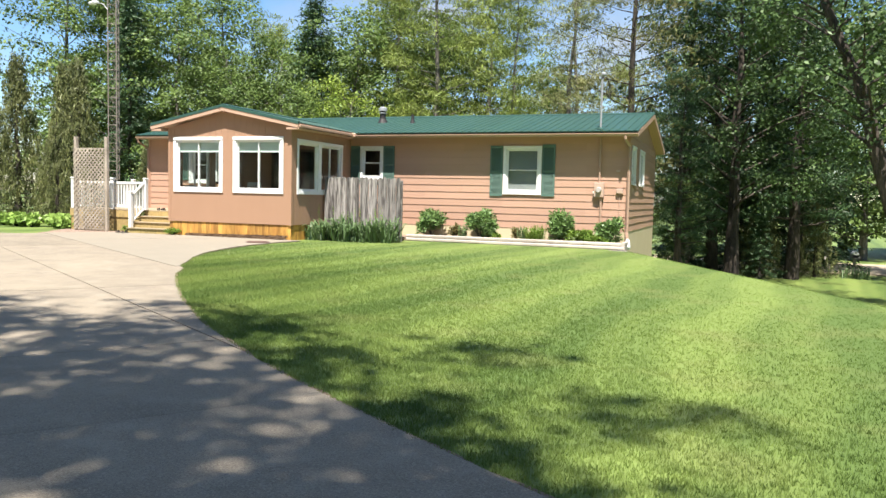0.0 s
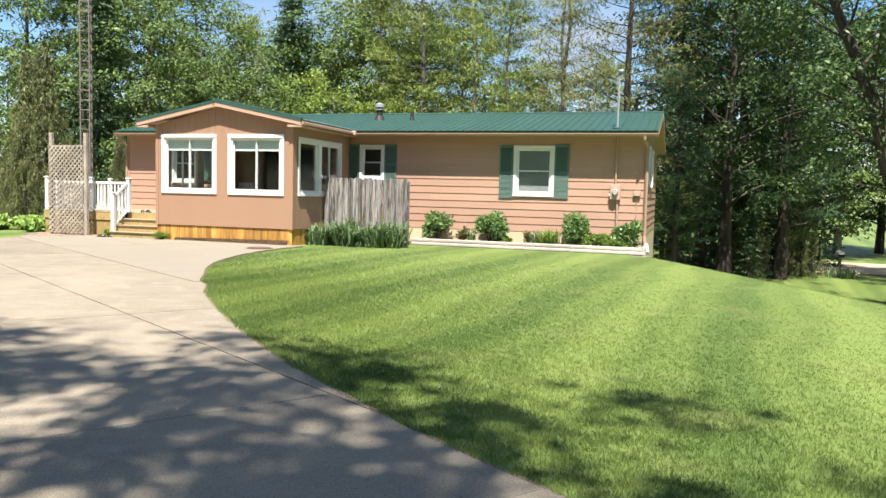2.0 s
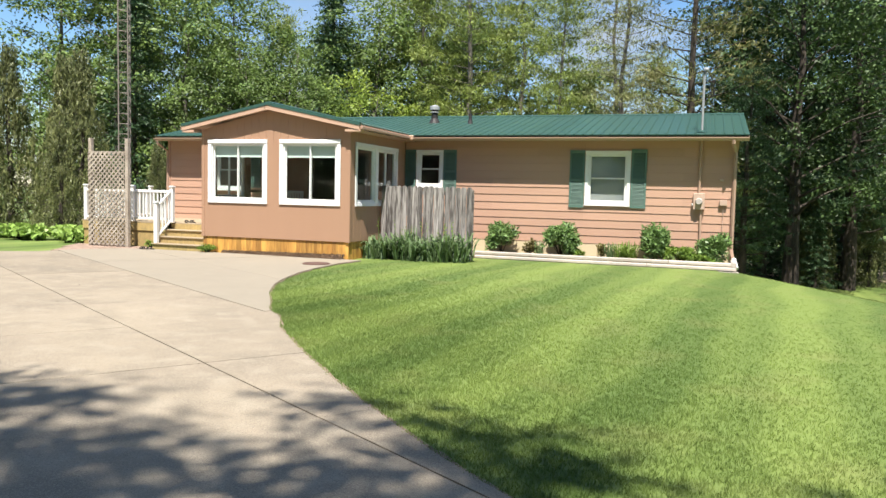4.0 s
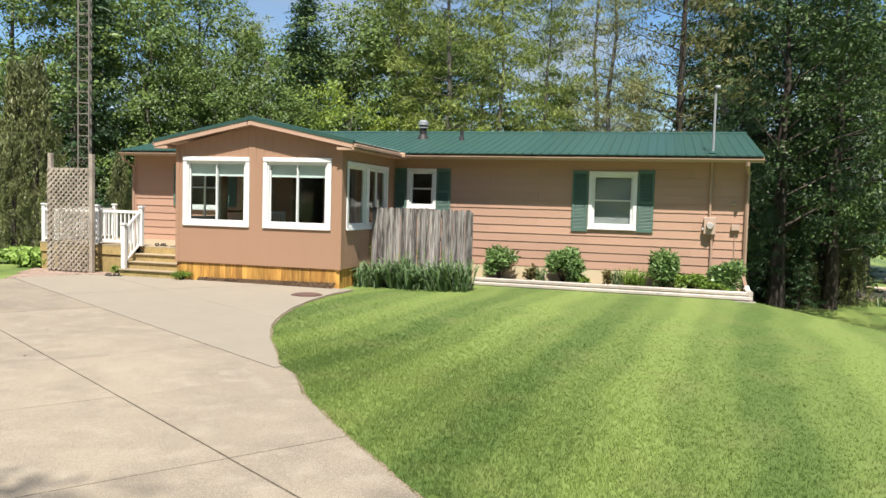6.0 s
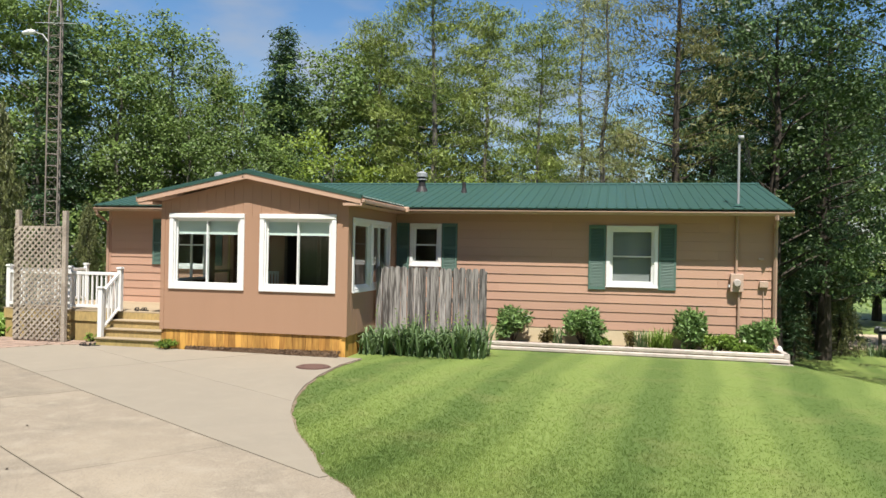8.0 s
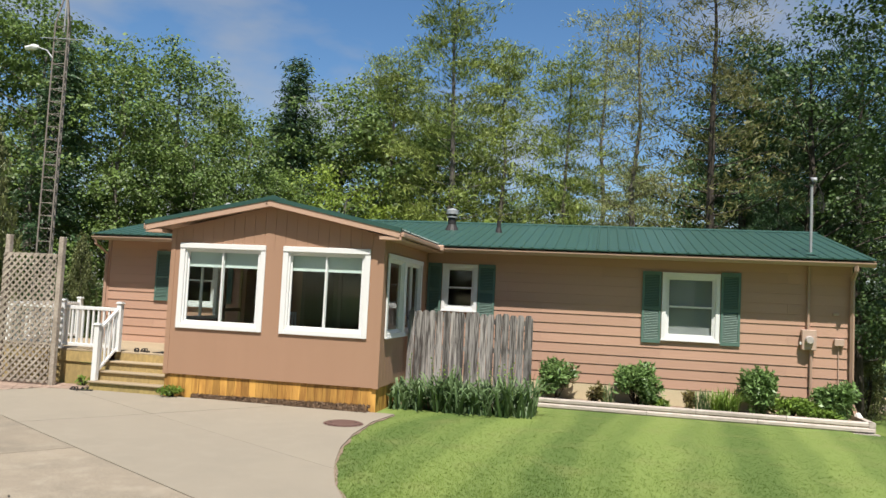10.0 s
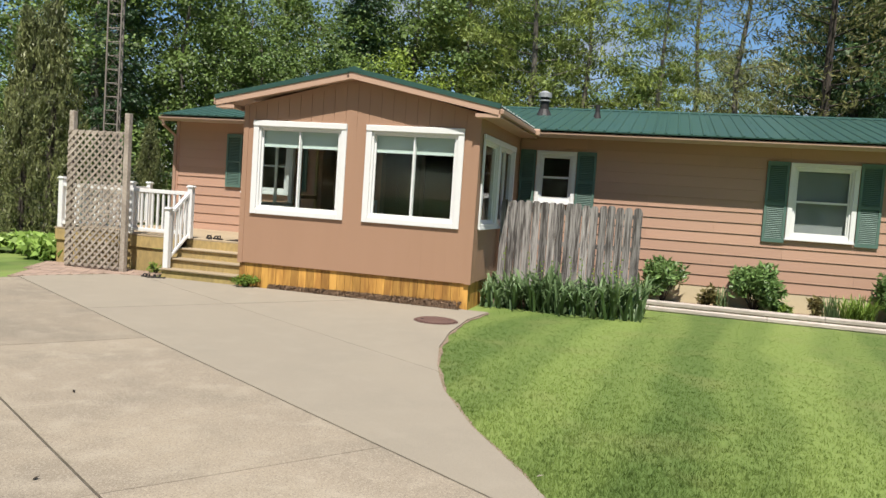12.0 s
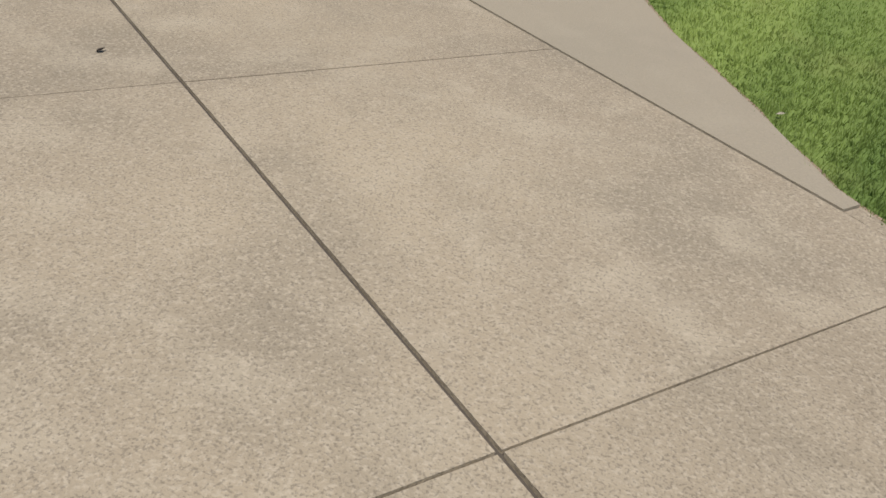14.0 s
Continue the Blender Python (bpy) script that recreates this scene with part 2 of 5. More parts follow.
def lawn_nodes(m, island):
    n, l = m.node_tree.nodes, m.node_tree.links
    b = n["Principled BSDF"]
    b.inputs["Roughness"].default_value, b.inputs["Specular IOR Level"].default_value = 0.65, 0.25
    co, sep = n.new("ShaderNodeNewGeometry"), n.new("ShaderNodeSeparateXYZ")
    l.new(co.outputs["Position"], sep.inputs[0])
    warp = n.new("ShaderNodeTexNoise")
    warp.inputs["Scale"].default_value = 0.35
    l.new(co.outputs["Position"], warp.inputs["Vector"])
    ma = n.new("ShaderNodeMath")
    ma.operation, ma.inputs[1].default_value = "MULTIPLY_ADD", 0.9
    skew = n.new("ShaderNodeMath")
    skew.operation, skew.inputs[1].default_value = "MULTIPLY_ADD", -0.09
    l.new(sep.outputs["Y"], skew.inputs[0])
    l.new(sep.outputs["X"], skew.inputs[2])
    l.new(warp.outputs["Fac"], ma.inputs[0])
    l.new(skew.outputs[0], ma.inputs[2])

    def wave(width, dark_at):
        """A sine across the stripes, lowest at dark_at."""
        fr, sn = n.new("ShaderNodeMath"), n.new("ShaderNodeMath")
        fr.operation = "MULTIPLY_ADD"
        fr.inputs[1].default_value, fr.inputs[2].default_value = 2 * math.pi / width, -2 * math.pi * (dark_at + 0.45) / width - math.pi / 2
        sn.operation = "SINE"
        l.new(ma.outputs[0], fr.inputs[0])
        l.new(fr.outputs[0], sn.inputs[0])
        return sn

    sn = n.new("ShaderNodeMath")
    sn.operation, sn.inputs[1].default_value = "MULTIPLY_ADD", 0.55
    l.new(wave(0.82, 0.3).outputs[0], sn.inputs[0])
    l.new(wave(2.45, 6.05).outputs[0], sn.inputs[2])
    band = n.new("ShaderNodeMapRange")
    band.inputs["From Min"].default_value, band.inputs["From Max"].default_value = -0.9, 0.9
    l.new(sn.outputs[0], band.inputs["Value"])
    stripe = n.new("ShaderNodeMixRGB")
    stripe.inputs["Color1"].default_value, stripe.inputs["Color2"].default_value = (0.090, 0.138, 0.033, 1), (0.170, 0.226, 0.058, 1)
    l.new(band.outputs["Result"], stripe.inputs["Fac"])
    wide, fine = n.new("ShaderNodeTexNoise"), n.new("ShaderNodeTexNoise")
    for node, s in ((wide, 1.1), (fine, 38)):
        node.inputs["Scale"].default_value, node.inputs["Detail"].default_value = s, 5
        l.new(co.outputs["Position"], node.inputs["Vector"])
    dry = n.new("ShaderNodeMapRange")
    dry.inputs["From Min"].default_value, dry.inputs["From Max"].default_value, dry.inputs["To Max"].default_value = 0.52, 0.78, 0.55
    l.new(wide.outputs["Fac"], dry.inputs["Value"])
    drymix = n.new("ShaderNodeMixRGB")
    drymix.inputs["Color2"].default_value = (0.192, 0.204, 0.072, 1)
    l.new(dry.outputs["Result"], drymix.inputs["Fac"])
    l.new(stripe.outputs["Color"], drymix.inputs["Color1"])
    hsv, mr = n.new("ShaderNodeHueSaturation"), n.new("ShaderNodeMapRange")
    mr.inputs["From Min"].default_value, mr.inputs["From Max"].default_value = 0.3, 0.7
    mr.inputs["To Min"].default_value, mr.inputs["To Max"].default_value = (1.02, 1.45) if island else (0.82, 1.06)
    l.new(co.outputs["Random Per Island"] if island else fine.outputs["Fac"], mr.inputs["Value"])
    if island:
        mr.inputs["From Min"].default_value, mr.inputs["From Max"].default_value = 0.0, 1.0
    l.new(mr.outputs["Result"], hsv.inputs["Value"])
    l.new(drymix.outputs["Color"], hsv.inputs["Color"])
    l.new(hsv.outputs["Color"], b.inputs["Base Color"])
    if island:
        tr, ms = n.new("ShaderNodeBsdfTranslucent"), n.new("ShaderNodeMixShader")
        ms.inputs["Fac"].default_value = 0.3
        l.new(hsv.outputs["Color"], tr.inputs["Color"])
        l.new(b.outputs[0], ms.inputs[1])
        l.new(tr.outputs[0], ms.inputs[2])
        l.new(ms.outputs[0], n["Material Output"].inputs["Surface"])
    else:
        bp = n.new("ShaderNodeBump")
        bp.inputs["Strength"].default_value, bp.inputs["Distance"].default_value = 0.25, 0.015
        l.new(fine.outputs["Fac"], bp.inputs["Height"])
        l.new(bp.outputs["Normal"], b.inputs["Normal"])


lawn_nodes(LAWN, False)
BLADE = bpy.data.materials.new("grass_blade")
BLADE.use_nodes = True
lawn_nodes(BLADE, True)

GLASS = bpy.data.materials.new("window_glass")
GLASS.use_nodes = True
gn, gl = GLASS.node_tree.nodes, GLASS.node_tree.links
g_clear, g_gloss, g_mix, g_fres = (gn.new("ShaderNodeBsdfTransparent"), gn.new("ShaderNodeBsdfGlossy"), gn.new("ShaderNodeMixShader"), gn.new("ShaderNodeLayerWeight"))
g_clear.inputs["Color"].default_value = (0.90, 0.93, 0.92, 1)
g_gloss.inputs["Roughness"].default_value = 0.01
g_pow, g_add = gn.new("ShaderNodeMath"), gn.new("ShaderNodeMath")
g_pow.operation, g_pow.inputs[1].default_value = "POWER", 4.0
g_add.operation, g_add.inputs[1].default_value, g_add.inputs[2].default_value = "MULTIPLY_ADD", 0.55, 0.02
gl.new(g_fres.outputs["Facing"], g_pow.inputs[0])
gl.new(g_pow.outputs[0], g_add.inputs[0])
gl.new(g_add.outputs[0], g_mix.inputs[0])
gl.new(g_clear.outputs[0], g_mix.inputs[1])
gl.new(g_gloss.outputs[0], g_mix.inputs[2])
gl.new(g_mix.outputs[0], gn["Material Output"].inputs["Surface"])


# ---- mesh helpers ----
def box(bm, x0, y0, z0, x1, y1, z1, m=None):
    r = bmesh.ops.create_cube(bm, size=1.0)
    t = Matrix.Translation(((x0 + x1) / 2, (y0 + y1) / 2, (z0 + z1) / 2)) @ Matrix.Diagonal((abs(x1 - x0), abs(y1 - y0), abs(z1 - z0), 1))
    bmesh.ops.transform(bm, matrix=(m @ t) if m else t, verts=r["verts"])
    return bm


def boxes(*dims, bevel=0.0):
    bm = bmesh.new()
    for d in dims:
        box(bm, *d)
    if bevel:
        bmesh.ops.bevel(bm, geom=bm.edges[:], offset=bevel, segments=1, affect="EDGES")
    return bm


def prism(points, z0, z1):
    """Outline in x, y drawn up from z0 to z1."""
    bm = bmesh.new()
    low = [bm.verts.new((x, y, z0)) for x, y in points]
    high = [bm.verts.new((x, y, z1)) for x, y in points]
    bm.faces.new(high)
    bm.faces.new(low[::-1])
    for i in range(len(points)):
        j = (i + 1) % len(points)
        bm.faces.new((low[i], low[j], high[j], high[i]))
    bmesh.ops.recalc_face_normals(bm, faces=bm.faces[:])
    return bm


def profile_x(points, x0, x1):
    """Outline in y, z drawn along x."""
    bm = bmesh.new()
    a = [bm.verts.new((x0, y, z)) for y, z in points]
    b = [bm.verts.new((x1, y, z)) for y, z in points]
    bm.faces.new(a)
    bm.faces.new(b[::-1])
    for i in range(len(points)):
        j = (i + 1) % len(points)
        bm.faces.new((a[i], b[i], b[j], a[j]))
    bmesh.ops.recalc_face_normals(bm, faces=bm.faces[:])
    return bm


def tube(bm, points, radii, sides=7, caps=True):
    """A round bar along points, with a radius at each."""
    pts = [Vector(p) for p in points]
    rings = []
    for i, p in enumerate(pts):
        way = (pts[min(i + 1, len(pts) - 1)] - pts[max(i - 1, 0)]).normalized()
        side = way.cross(Vector((0, 0, 1)) if abs(way.z) < 0.9 else Vector((1, 0, 0))).normalized()
        up = side.cross(way)
        r = radii[i] if hasattr(radii, "__len__") else radii
        rings.append([bm.verts.new(p + (side * math.cos(a) + up * math.sin(a)) * r) for a in (2 * math.pi * k / sides for k in range(sides))])
    for a, b in zip(rings, rings[1:]):
        for k in range(sides):
            j = (k + 1) % sides
            bm.faces.new((a[k], a[j], b[j], b[k]))
    if caps:
        bm.faces.new(rings[0][::-1])
        bm.faces.new(rings[-1])
    return bm


def mesh_of(name, bm, mat, smooth=False):
    me = bpy.data.meshes.new(name)
    bmesh.ops.recalc_face_normals(bm, faces=bm.faces[:])
    bm.to_mesh(me)
    bm.free()
    me.materials.append(mat)
    if smooth:
        me.shade_smooth()
    return me


def part(name, bm, mat, parent, label="", smooth=False):
    ob = new(name, mesh_of(name, bm, mat, smooth))
    ob.parent = parent
    return tagged(ob, label)


def piece(name, me, parent, m):
    ob = new(name, me)
    ob.parent = parent
    ob.matrix_local = m
    return ob


def thing(name, label, category, group="", kind="", at=(0, 0, 0)):
    ob = new(name)
    ob.location = at
    ob.empty_display_size = 0.2
    return tagged(ob, label, category, group, kind)


def single(name, bm, mat, label, category, group="", kind="", smooth=False):
    return tagged(new(name, mesh_of(name, bm, mat, smooth)), label, category, group, kind)


def fast_mesh(name, verts, faces, mat):
    """A mesh from arrays: verts n x 3, faces m x k."""
    me = bpy.data.meshes.new(name)
    verts, faces = np.asarray(verts, np.float32), np.asarray(faces, np.int32)
    me.vertices.add(len(verts))
    me.vertices.foreach_set("co", verts.ravel())
    k = faces.shape[1]
    me.loops.add(faces.size)
    me.loops.foreach_set("vertex_index", faces.ravel())
    me.polygons.add(len(faces))
    me.polygons.foreach_set("loop_start", np.arange(0, faces.size, k, dtype=np.int32))
    me.polygons.foreach_set("loop_total", np.full(len(faces), k, np.int32))
    me.update(calc_edges=True)
    me.materials.append(mat)
    return me


def unit(v):
    return v / np.maximum(np.linalg.norm(v, axis=1, keepdims=True), 1e-6)


def leaf_cards(rng, centres, length, width, way=None, spread=1.0, face=None):
    """Diamond leaves at the centres, pointing roughly along way, or with their upper sides towards face."""
    n = len(centres)
    d = rng.normal(size=(n, 3)) * spread
    if way is not None:
        d = d + way
    d = unit(d)
    if face is None:
        s = unit(np.cross(d, rng.normal(size=(n, 3))))
    else:
        up = unit(face + rng.normal(size=(n, 3)) * 0.45)
        s = unit(np.cross(up, d))
        d = np.cross(s, up)
    le = (length * rng.uniform(0.6, 1.3, (n, 1)))
    wi = (width * rng.uniform(0.6, 1.3, (n, 1)))
    fold = unit(np.cross(d, s)) * wi * 0.25
    v = np.stack([centres - d * le / 2, centres + s * wi / 2 + fold, centres + d * le / 2, centres - s * wi / 2 + fold], 1).reshape(-1, 3)
    return v, np.arange(4 * n).reshape(-1, 4)


def ground_height(x, y):
    """Level round the house and drive, falling away north-east past the crest of the lawn."""
    s = (np.asarray(x, float) - 8.9) * 0.9 + (np.asarray(y, float) - 2.4) * 0.44
    t = np.clip((s + 0.6) / 13.0, 0, 1)
    back = np.clip((np.asarray(y, float) - 9.0) / 12.0, 0, 1)
    fall = -2.2 * (1 - (1 - t) ** 2) * np.clip((s + 0.6) / 2.5, 0, 1)
    return np.minimum(fall, -1.6 * back * back * (3 - 2 * back))

# ---- ground, driveway, road ----
def ground_sheet():
    fine = np.arange(-32, 40.01, 0.6)
    xs = np.concatenate([[-900, -400, -180, -90, -50], fine, [50, 90, 180, 400, 900]])
    ys = np.concatenate([[-900, -400, -180, -90, -55], np.arange(-40, 44.01, 0.6), [55, 90, 180, 400, 900]])
    gx, gy = np.meshgrid(xs, ys)
    gz = ground_height(gx, gy)
    v = np.stack([gx, gy, gz], -1).reshape(-1, 3)
    w, h = len(xs), len(ys)
    i = (np.arange(h - 1)[:, None] * w + np.arange(w - 1)[None, :]).ravel()
    me = fast_mesh("ground", v, np.stack([i, i + 1, i + w + 1, i + w], 1), LAWN)
    me.shade_smooth()
    return tagged(new("ground", me), "mown green lawn with light and dark mowing stripes", "lawn", kind="structure")


ground = ground_sheet()

EDGE = [(0.36, -0.06), (0.26, -1.0), (0.32, -2.2), (0.49, -3.2), (0.73, -4.15), (1.10, -5.15), (1.59, -6.1), (2.14, -6.95), (2.48, -7.56),
        (2.86, -7.92), (3.36, -8.72), (4.0, -9.5), (4.66, -10.25), (5.3, -10.95), (6.5, -12.15), (7.37, -12.88), (8.11, -13.48),
        (9.14, -14.2), (9.95, -14.74), (10.7, -15.2), (13.0, -16.5), (18.0, -18.6), (30.0, -22.5)]
DRIVE = EDGE + [(30, -26), (15, -22.6), (8, -21.0), (0, -18.6), (-10, -17.0), (-20, -15), (-20, -9), (-12.0, -5.2), (-8.6, -3.0), (-7.3, -2.2), (-6.9, -1.2),
                (-6.35, -0.35), (-5.7, -0.12), (-4.12, -0.1)]
JU, JV, JN, J0 = Vector((0.846, -0.533)), Vector((0.533, 0.846)), Vector((0.80, -0.60)), Vector((0.05, -8.33))


def clip(poly, p, n):
    """The part of a polygon on the side of p to which n points."""
    out = []
    for a, b in zip(poly, poly[1:] + poly[:1]):
        da, db = (a - p).dot(n), (b - p).dot(n)
        if da >= 0:
            out.append(a)
        if (da >= 0) != (db >= 0):
            out.append(a + (b - a) * (da / (da - db)))
    return out


driveway = thing("driveway", "pale concrete driveway slabs with dark joints", "driveway", kind="structure")
dense = []
for a, b in zip(DRIVE, DRIVE[1:] + DRIVE[:1]):
    a, b = Vector(a), Vector(b)
    k = max(1, int((b - a).length / 0.45)) if (b - a).length < 4 else 1
    dense += [a + (b - a) * (i / k) for i in range(k)]
for i in range(2, 60):
    dense[i] = dense[i] + Vector((noise.noise((i * 0.7, 3, 1)), noise.noise((i * 0.7, 9, 4)))) * 0.025
part("joint_filler", prism([tuple(p) for p in dense], -0.05, 0.004), JOINT, driveway, "dark tar joint filler")
VS = [-24, -18, -14.4, -10.8, -7.2, -3.6, 0.0, 1.82, 3.7, 14]
US = [-26, -19, -12.5, -8.4, -4.2, 0.0, 2.07, 4.3, 6.4, 8.5, 10.6, 14.8, 19, 26]
for v0, v1 in zip(VS, VS[1:]):
    late = v0 > 1.0          # the younger pour before the house has few joints
    cuts = [-26, -6.3, 1.63, 4.6, 14, 26] if late else US
    for u0, u1 in zip(cuts, cuts[1:]):
        if u0 == 4.6:        # lawn
            continue
        old = not late or u0 == 1.63          # the last corner by the lawn belongs to the older pour
        g0 = 0.009 if v0 == 0.0 else 0.0 if late and old else 0.0025
        g1 = 0.009 if v1 == 0.0 else 0.0 if v1 == 1.82 and u0 > 2 else 0.0025
        cell = dense
        for p, n in ((J0 + JU * (u0 + 0.004), JN), (J0 + JU * (u1 - 0.004), -JN), (J0 + JV * (v0 + g0), JV), (J0 + JV * (v1 - g1), -JV)):
            cell = clip(cell, p, n)
            if len(cell) < 3:
                break
        if len(cell) >= 3:
            part("slab", prism([tuple(p) for p in cell], -0.04, (0.018 if old else 0.026) + 0.003 * random.random()), CONCRETE if old else CONCRETE_GREY, driveway)

road = single("road", boxes((-60, 26.0, -1.85, 90, 34.0, -1.77)), ROADSAND, "sandy gravel road past the lawn", "road", kind="structure")
for v in road.data.vertices:
    v.co.z = -2.14 if v.co.z > -1.8 else -2.35

# ---- house ----
FW, RW, LW, BW = 3.5, 8.58, -7.87, 10.9       # front, right, left and back wall faces
SB, ST = 0.45, 3.12                           # siding bottom and top
EY, EZ, RY, RZ = 2.98, 3.20, 7.2, 4.10        # eave and ridge
house = thing("house", "single-storey brown sided house with green metal roof and sunroom", "house")


def pierced(x0, x1, z0, z1, holes, y0, y1):
    """A wall along x in boxes round its openings (x0, z0, x1, z1)."""
    bm = bmesh.new()
    xs = sorted({x0, x1, *[h[0] for h in holes], *[h[2] for h in holes]})
    zs = sorted({z0, z1, *[h[1] for h in holes], *[h[3] for h in holes]})
    for a, b in zip(xs, xs[1:]):
        for c, d in zip(zs, zs[1:]):
            if not any(h[0] < (a + b) / 2 < h[2] and h[1] < (c + d) / 2 < h[3] for h in holes):
                box(bm, a, y0, c, b, y1, d)
    bmesh.ops.remove_doubles(bm, verts=bm.verts[:], dist=1e-5)
    return bm


def quarter(bm, x, y):
    """Turns a wall that was built along x so that it runs along y, its front to the east, and stands at x, y."""
    bmesh.ops.transform(bm, matrix=pose(x, y, 0, 0, 0, 90), verts=bm.verts[:])
    return bm


def lap_siding(wall, x0, x1, z0, z1, holes, front, turn=None):
    """Lapped boards with a shadow step at the lower edge, cut round the openings."""
    step, z, row = 0.203, z0, 0
    while z < z1 - 0.02:
        top = min(z + step + 0.01, z1)
        spans = [(x0, x1)]
        for h in holes:
            if h[1] < top and h[3] > z:
                spans = [s for a, b in spans for s in ((a, min(b, h[0])), (max(a, h[2]), b)) if s[1] - s[0] > 0.02]
        for a, b in spans:
            cuts = [a] + [c for c in (x0 + 1.3 + ((row * 1.22) % 3.66) + 3.66 * i for i in range(-1, 6)) if a + 0.4 < c < b - 0.4] + [b]
            for c, d in zip(cuts, cuts[1:]):
                bm = profile_x([(front, z), (front - 0.024, z), (front - 0.022, z + 0.005), (front - 0.006, top), (front, top)], c + 0.001, d - 0.001)
                ob = part("siding_board", bm, SIDING, wall)
                if turn:
                    ob.data.transform(turn)
        z += step
        row += 1


# openings: x0, z0, x1, z1
H2 = (0.43, 1.86, 1.06, 2.75)
H3 = (5.08, 1.50, 6.05, 2.74)
HL = (-6.09, 1.66, -5.09, 2.74)
HDOOR = (-2.9, 0.70, -1.1, 2.72)
front_wall = part("front_wall", pierced(LW, RW, -0.1, 3.14, [H2, H3, HL, HDOOR], FW, FW + 0.14), SIDING, house, "brown lap-sided front wall")
lap_siding(front_wall, 0.02, RW, SB, ST, [H2, H3], FW)
lap_siding(front_wall, LW, -4.12, SB, ST, [HL], FW)
part("foundation", boxes((0.02, FW - 0.012, -0.2, RW, FW + 0.01, SB)), FOUND, house, "cream painted foundation strip")
east = quarter(pierced(FW + 0.145, BW, -2.2, 3.14, [(4.0, 1.82, 4.75, 2.8), (5.9, 1.82, 7.0, 2.8)], 0.0, 0.14), RW, 0)
east_wall = part("end_wall", east, SIDING, house, "brown sided gable end wall")
turn_east = pose(RW, 0, 0, 0, 0, 90)
lap_siding(east_wall, FW, BW, SB, ST, [(4.0, 1.82, 4.75, 2.8), (5.9, 1.82, 7.0, 2.8)], 0.0, turn_east)
part("foundation", boxes((RW - 0.02, FW + 0.02, -2.3, RW + 0.012, BW, SB)), FOUND, house, "grey concrete basement wall")
part("end_wall", boxes((LW, FW + 0.145, -0.3, LW + 0.14, BW, 3.14)), SIDING, house)
part("back_wall", boxes((LW, BW, -2.3, RW, BW + 0.14, 3.14)), SIDING, house)
for x in (LW, RW - 0.14):
    part("gable", profile_x([(FW + 0.02, 3.145), (BW + 0.1, 3.145), (RY, RZ - 0.06)], x, x + 0.14), SIDING, house)
part("corner_board", boxes((RW - 0.005, FW - 0.03, SB - 0.02, RW + 0.028, FW + 0.07, ST)), SIDING, house)
part("corner_board", boxes((LW - 0.028, FW - 0.03, SB - 0.02, LW + 0.05, FW + 0.07, ST)), SIDING, house)
part("room_floor", boxes((LW + 0.15, FW + 0.15, 0.6, RW - 0.15, BW - 0.01, 0.69)), CARPET, house)
part("room_ceiling", boxes((LW + 0.15, FW + 0.15, 3.0, RW - 0.15, BW - 0.01, 3.06)), INSIDE, house)
for x in (-3.3, 2.4):
    part("partition", boxes((x, FW + 0.15, 0.69, x + 0.1, BW - 0.01, 3.0)), INSIDE, house)
part("partition", boxes((-3.18, 6.4, 0.69, 2.38, 6.5, 3.0)), INSIDE, house)

# main roof: ribbed sheets on both slopes
slope = math.atan2(RZ - EZ, RY - EY)
run = math.hypot(RZ - EZ, RY - EY)
ROOF_L, ROOF_R = -7.98, 8.87
sheets = 19
sw = (ROOF_R - ROOF_L) / sheets


def sheet_mesh(width, length, ribs):
    bm = bmesh.new()
    box(bm, 0.0015, 0, -0.02, width - 0.0015, length, 0.0)
    for i in range(ribs):
        x = width * (i + 0.5) / ribs
        m = bmesh.ops.create_cube(bm, size=1.0)["verts"]
        bmesh.ops.transform(bm, matrix=Matrix.Translation((x, length / 2, 0.008)) @ Matrix.Diagonal((0.055, length, 0.022, 1)), verts=m)
        for v in m:
            if v.co.z > 0.01:
                v.co.x = x + (v.co.x - x) * 0.5
    return mesh_of("roof_sheet", bm, ROOF)


roof = part("roof", profile_x([(EY + 0.04, EZ - 0.05), (RY, RZ - 0.05), (2 * RY - EY - 0.04, EZ - 0.05), (2 * RY - EY - 0.04, EZ - 0.16), (RY, RZ - 0.16), (EY + 0.04, EZ - 0.16)],
            ROOF_L + 0.03, ROOF_R - 0.03), FASCIA, house, "green ribbed metal roof")
front_sheet = sheet_mesh(sw, run, 4)
for i in range(sheets):
    piece("roof_sheet", front_sheet, roof, Matrix.Translation((ROOF_L + i * sw, EY - 0.06, EZ - 0.0128)) @ Matrix.Rotation(slope, 4, "X"))
    piece("roof_sheet", front_sheet, roof, Matrix.Translation((ROOF_L + (i + 1) * sw, 2 * RY - EY, EZ)) @ Matrix.Rotation(math.pi, 4, "Z") @ Matrix.Rotation(slope, 4, "X"))
part("ridge_cap", profile_x([(RY - 0.16, RZ - 0.02), (RY, RZ + 0.035), (RY + 0.16, RZ - 0.02), (RY, RZ + 0.01)], ROOF_L, ROOF_R), ROOF, roof)
part("soffit", boxes((ROOF_L + 0.05, EY + 0.05, 3.085, ROOF_R - 0.05, FW - 0.002, 3.10)), FASCIA, house)
part("rake_board", profile_x([(EY, EZ - 0.04), (RY, RZ - 0.04), (2 * RY - EY, EZ - 0.04), (2 * RY - EY, EZ - 0.17), (RY, RZ - 0.17), (EY, EZ - 0.17)], ROOF_R - 0.028, ROOF_R), FASCIA, house)
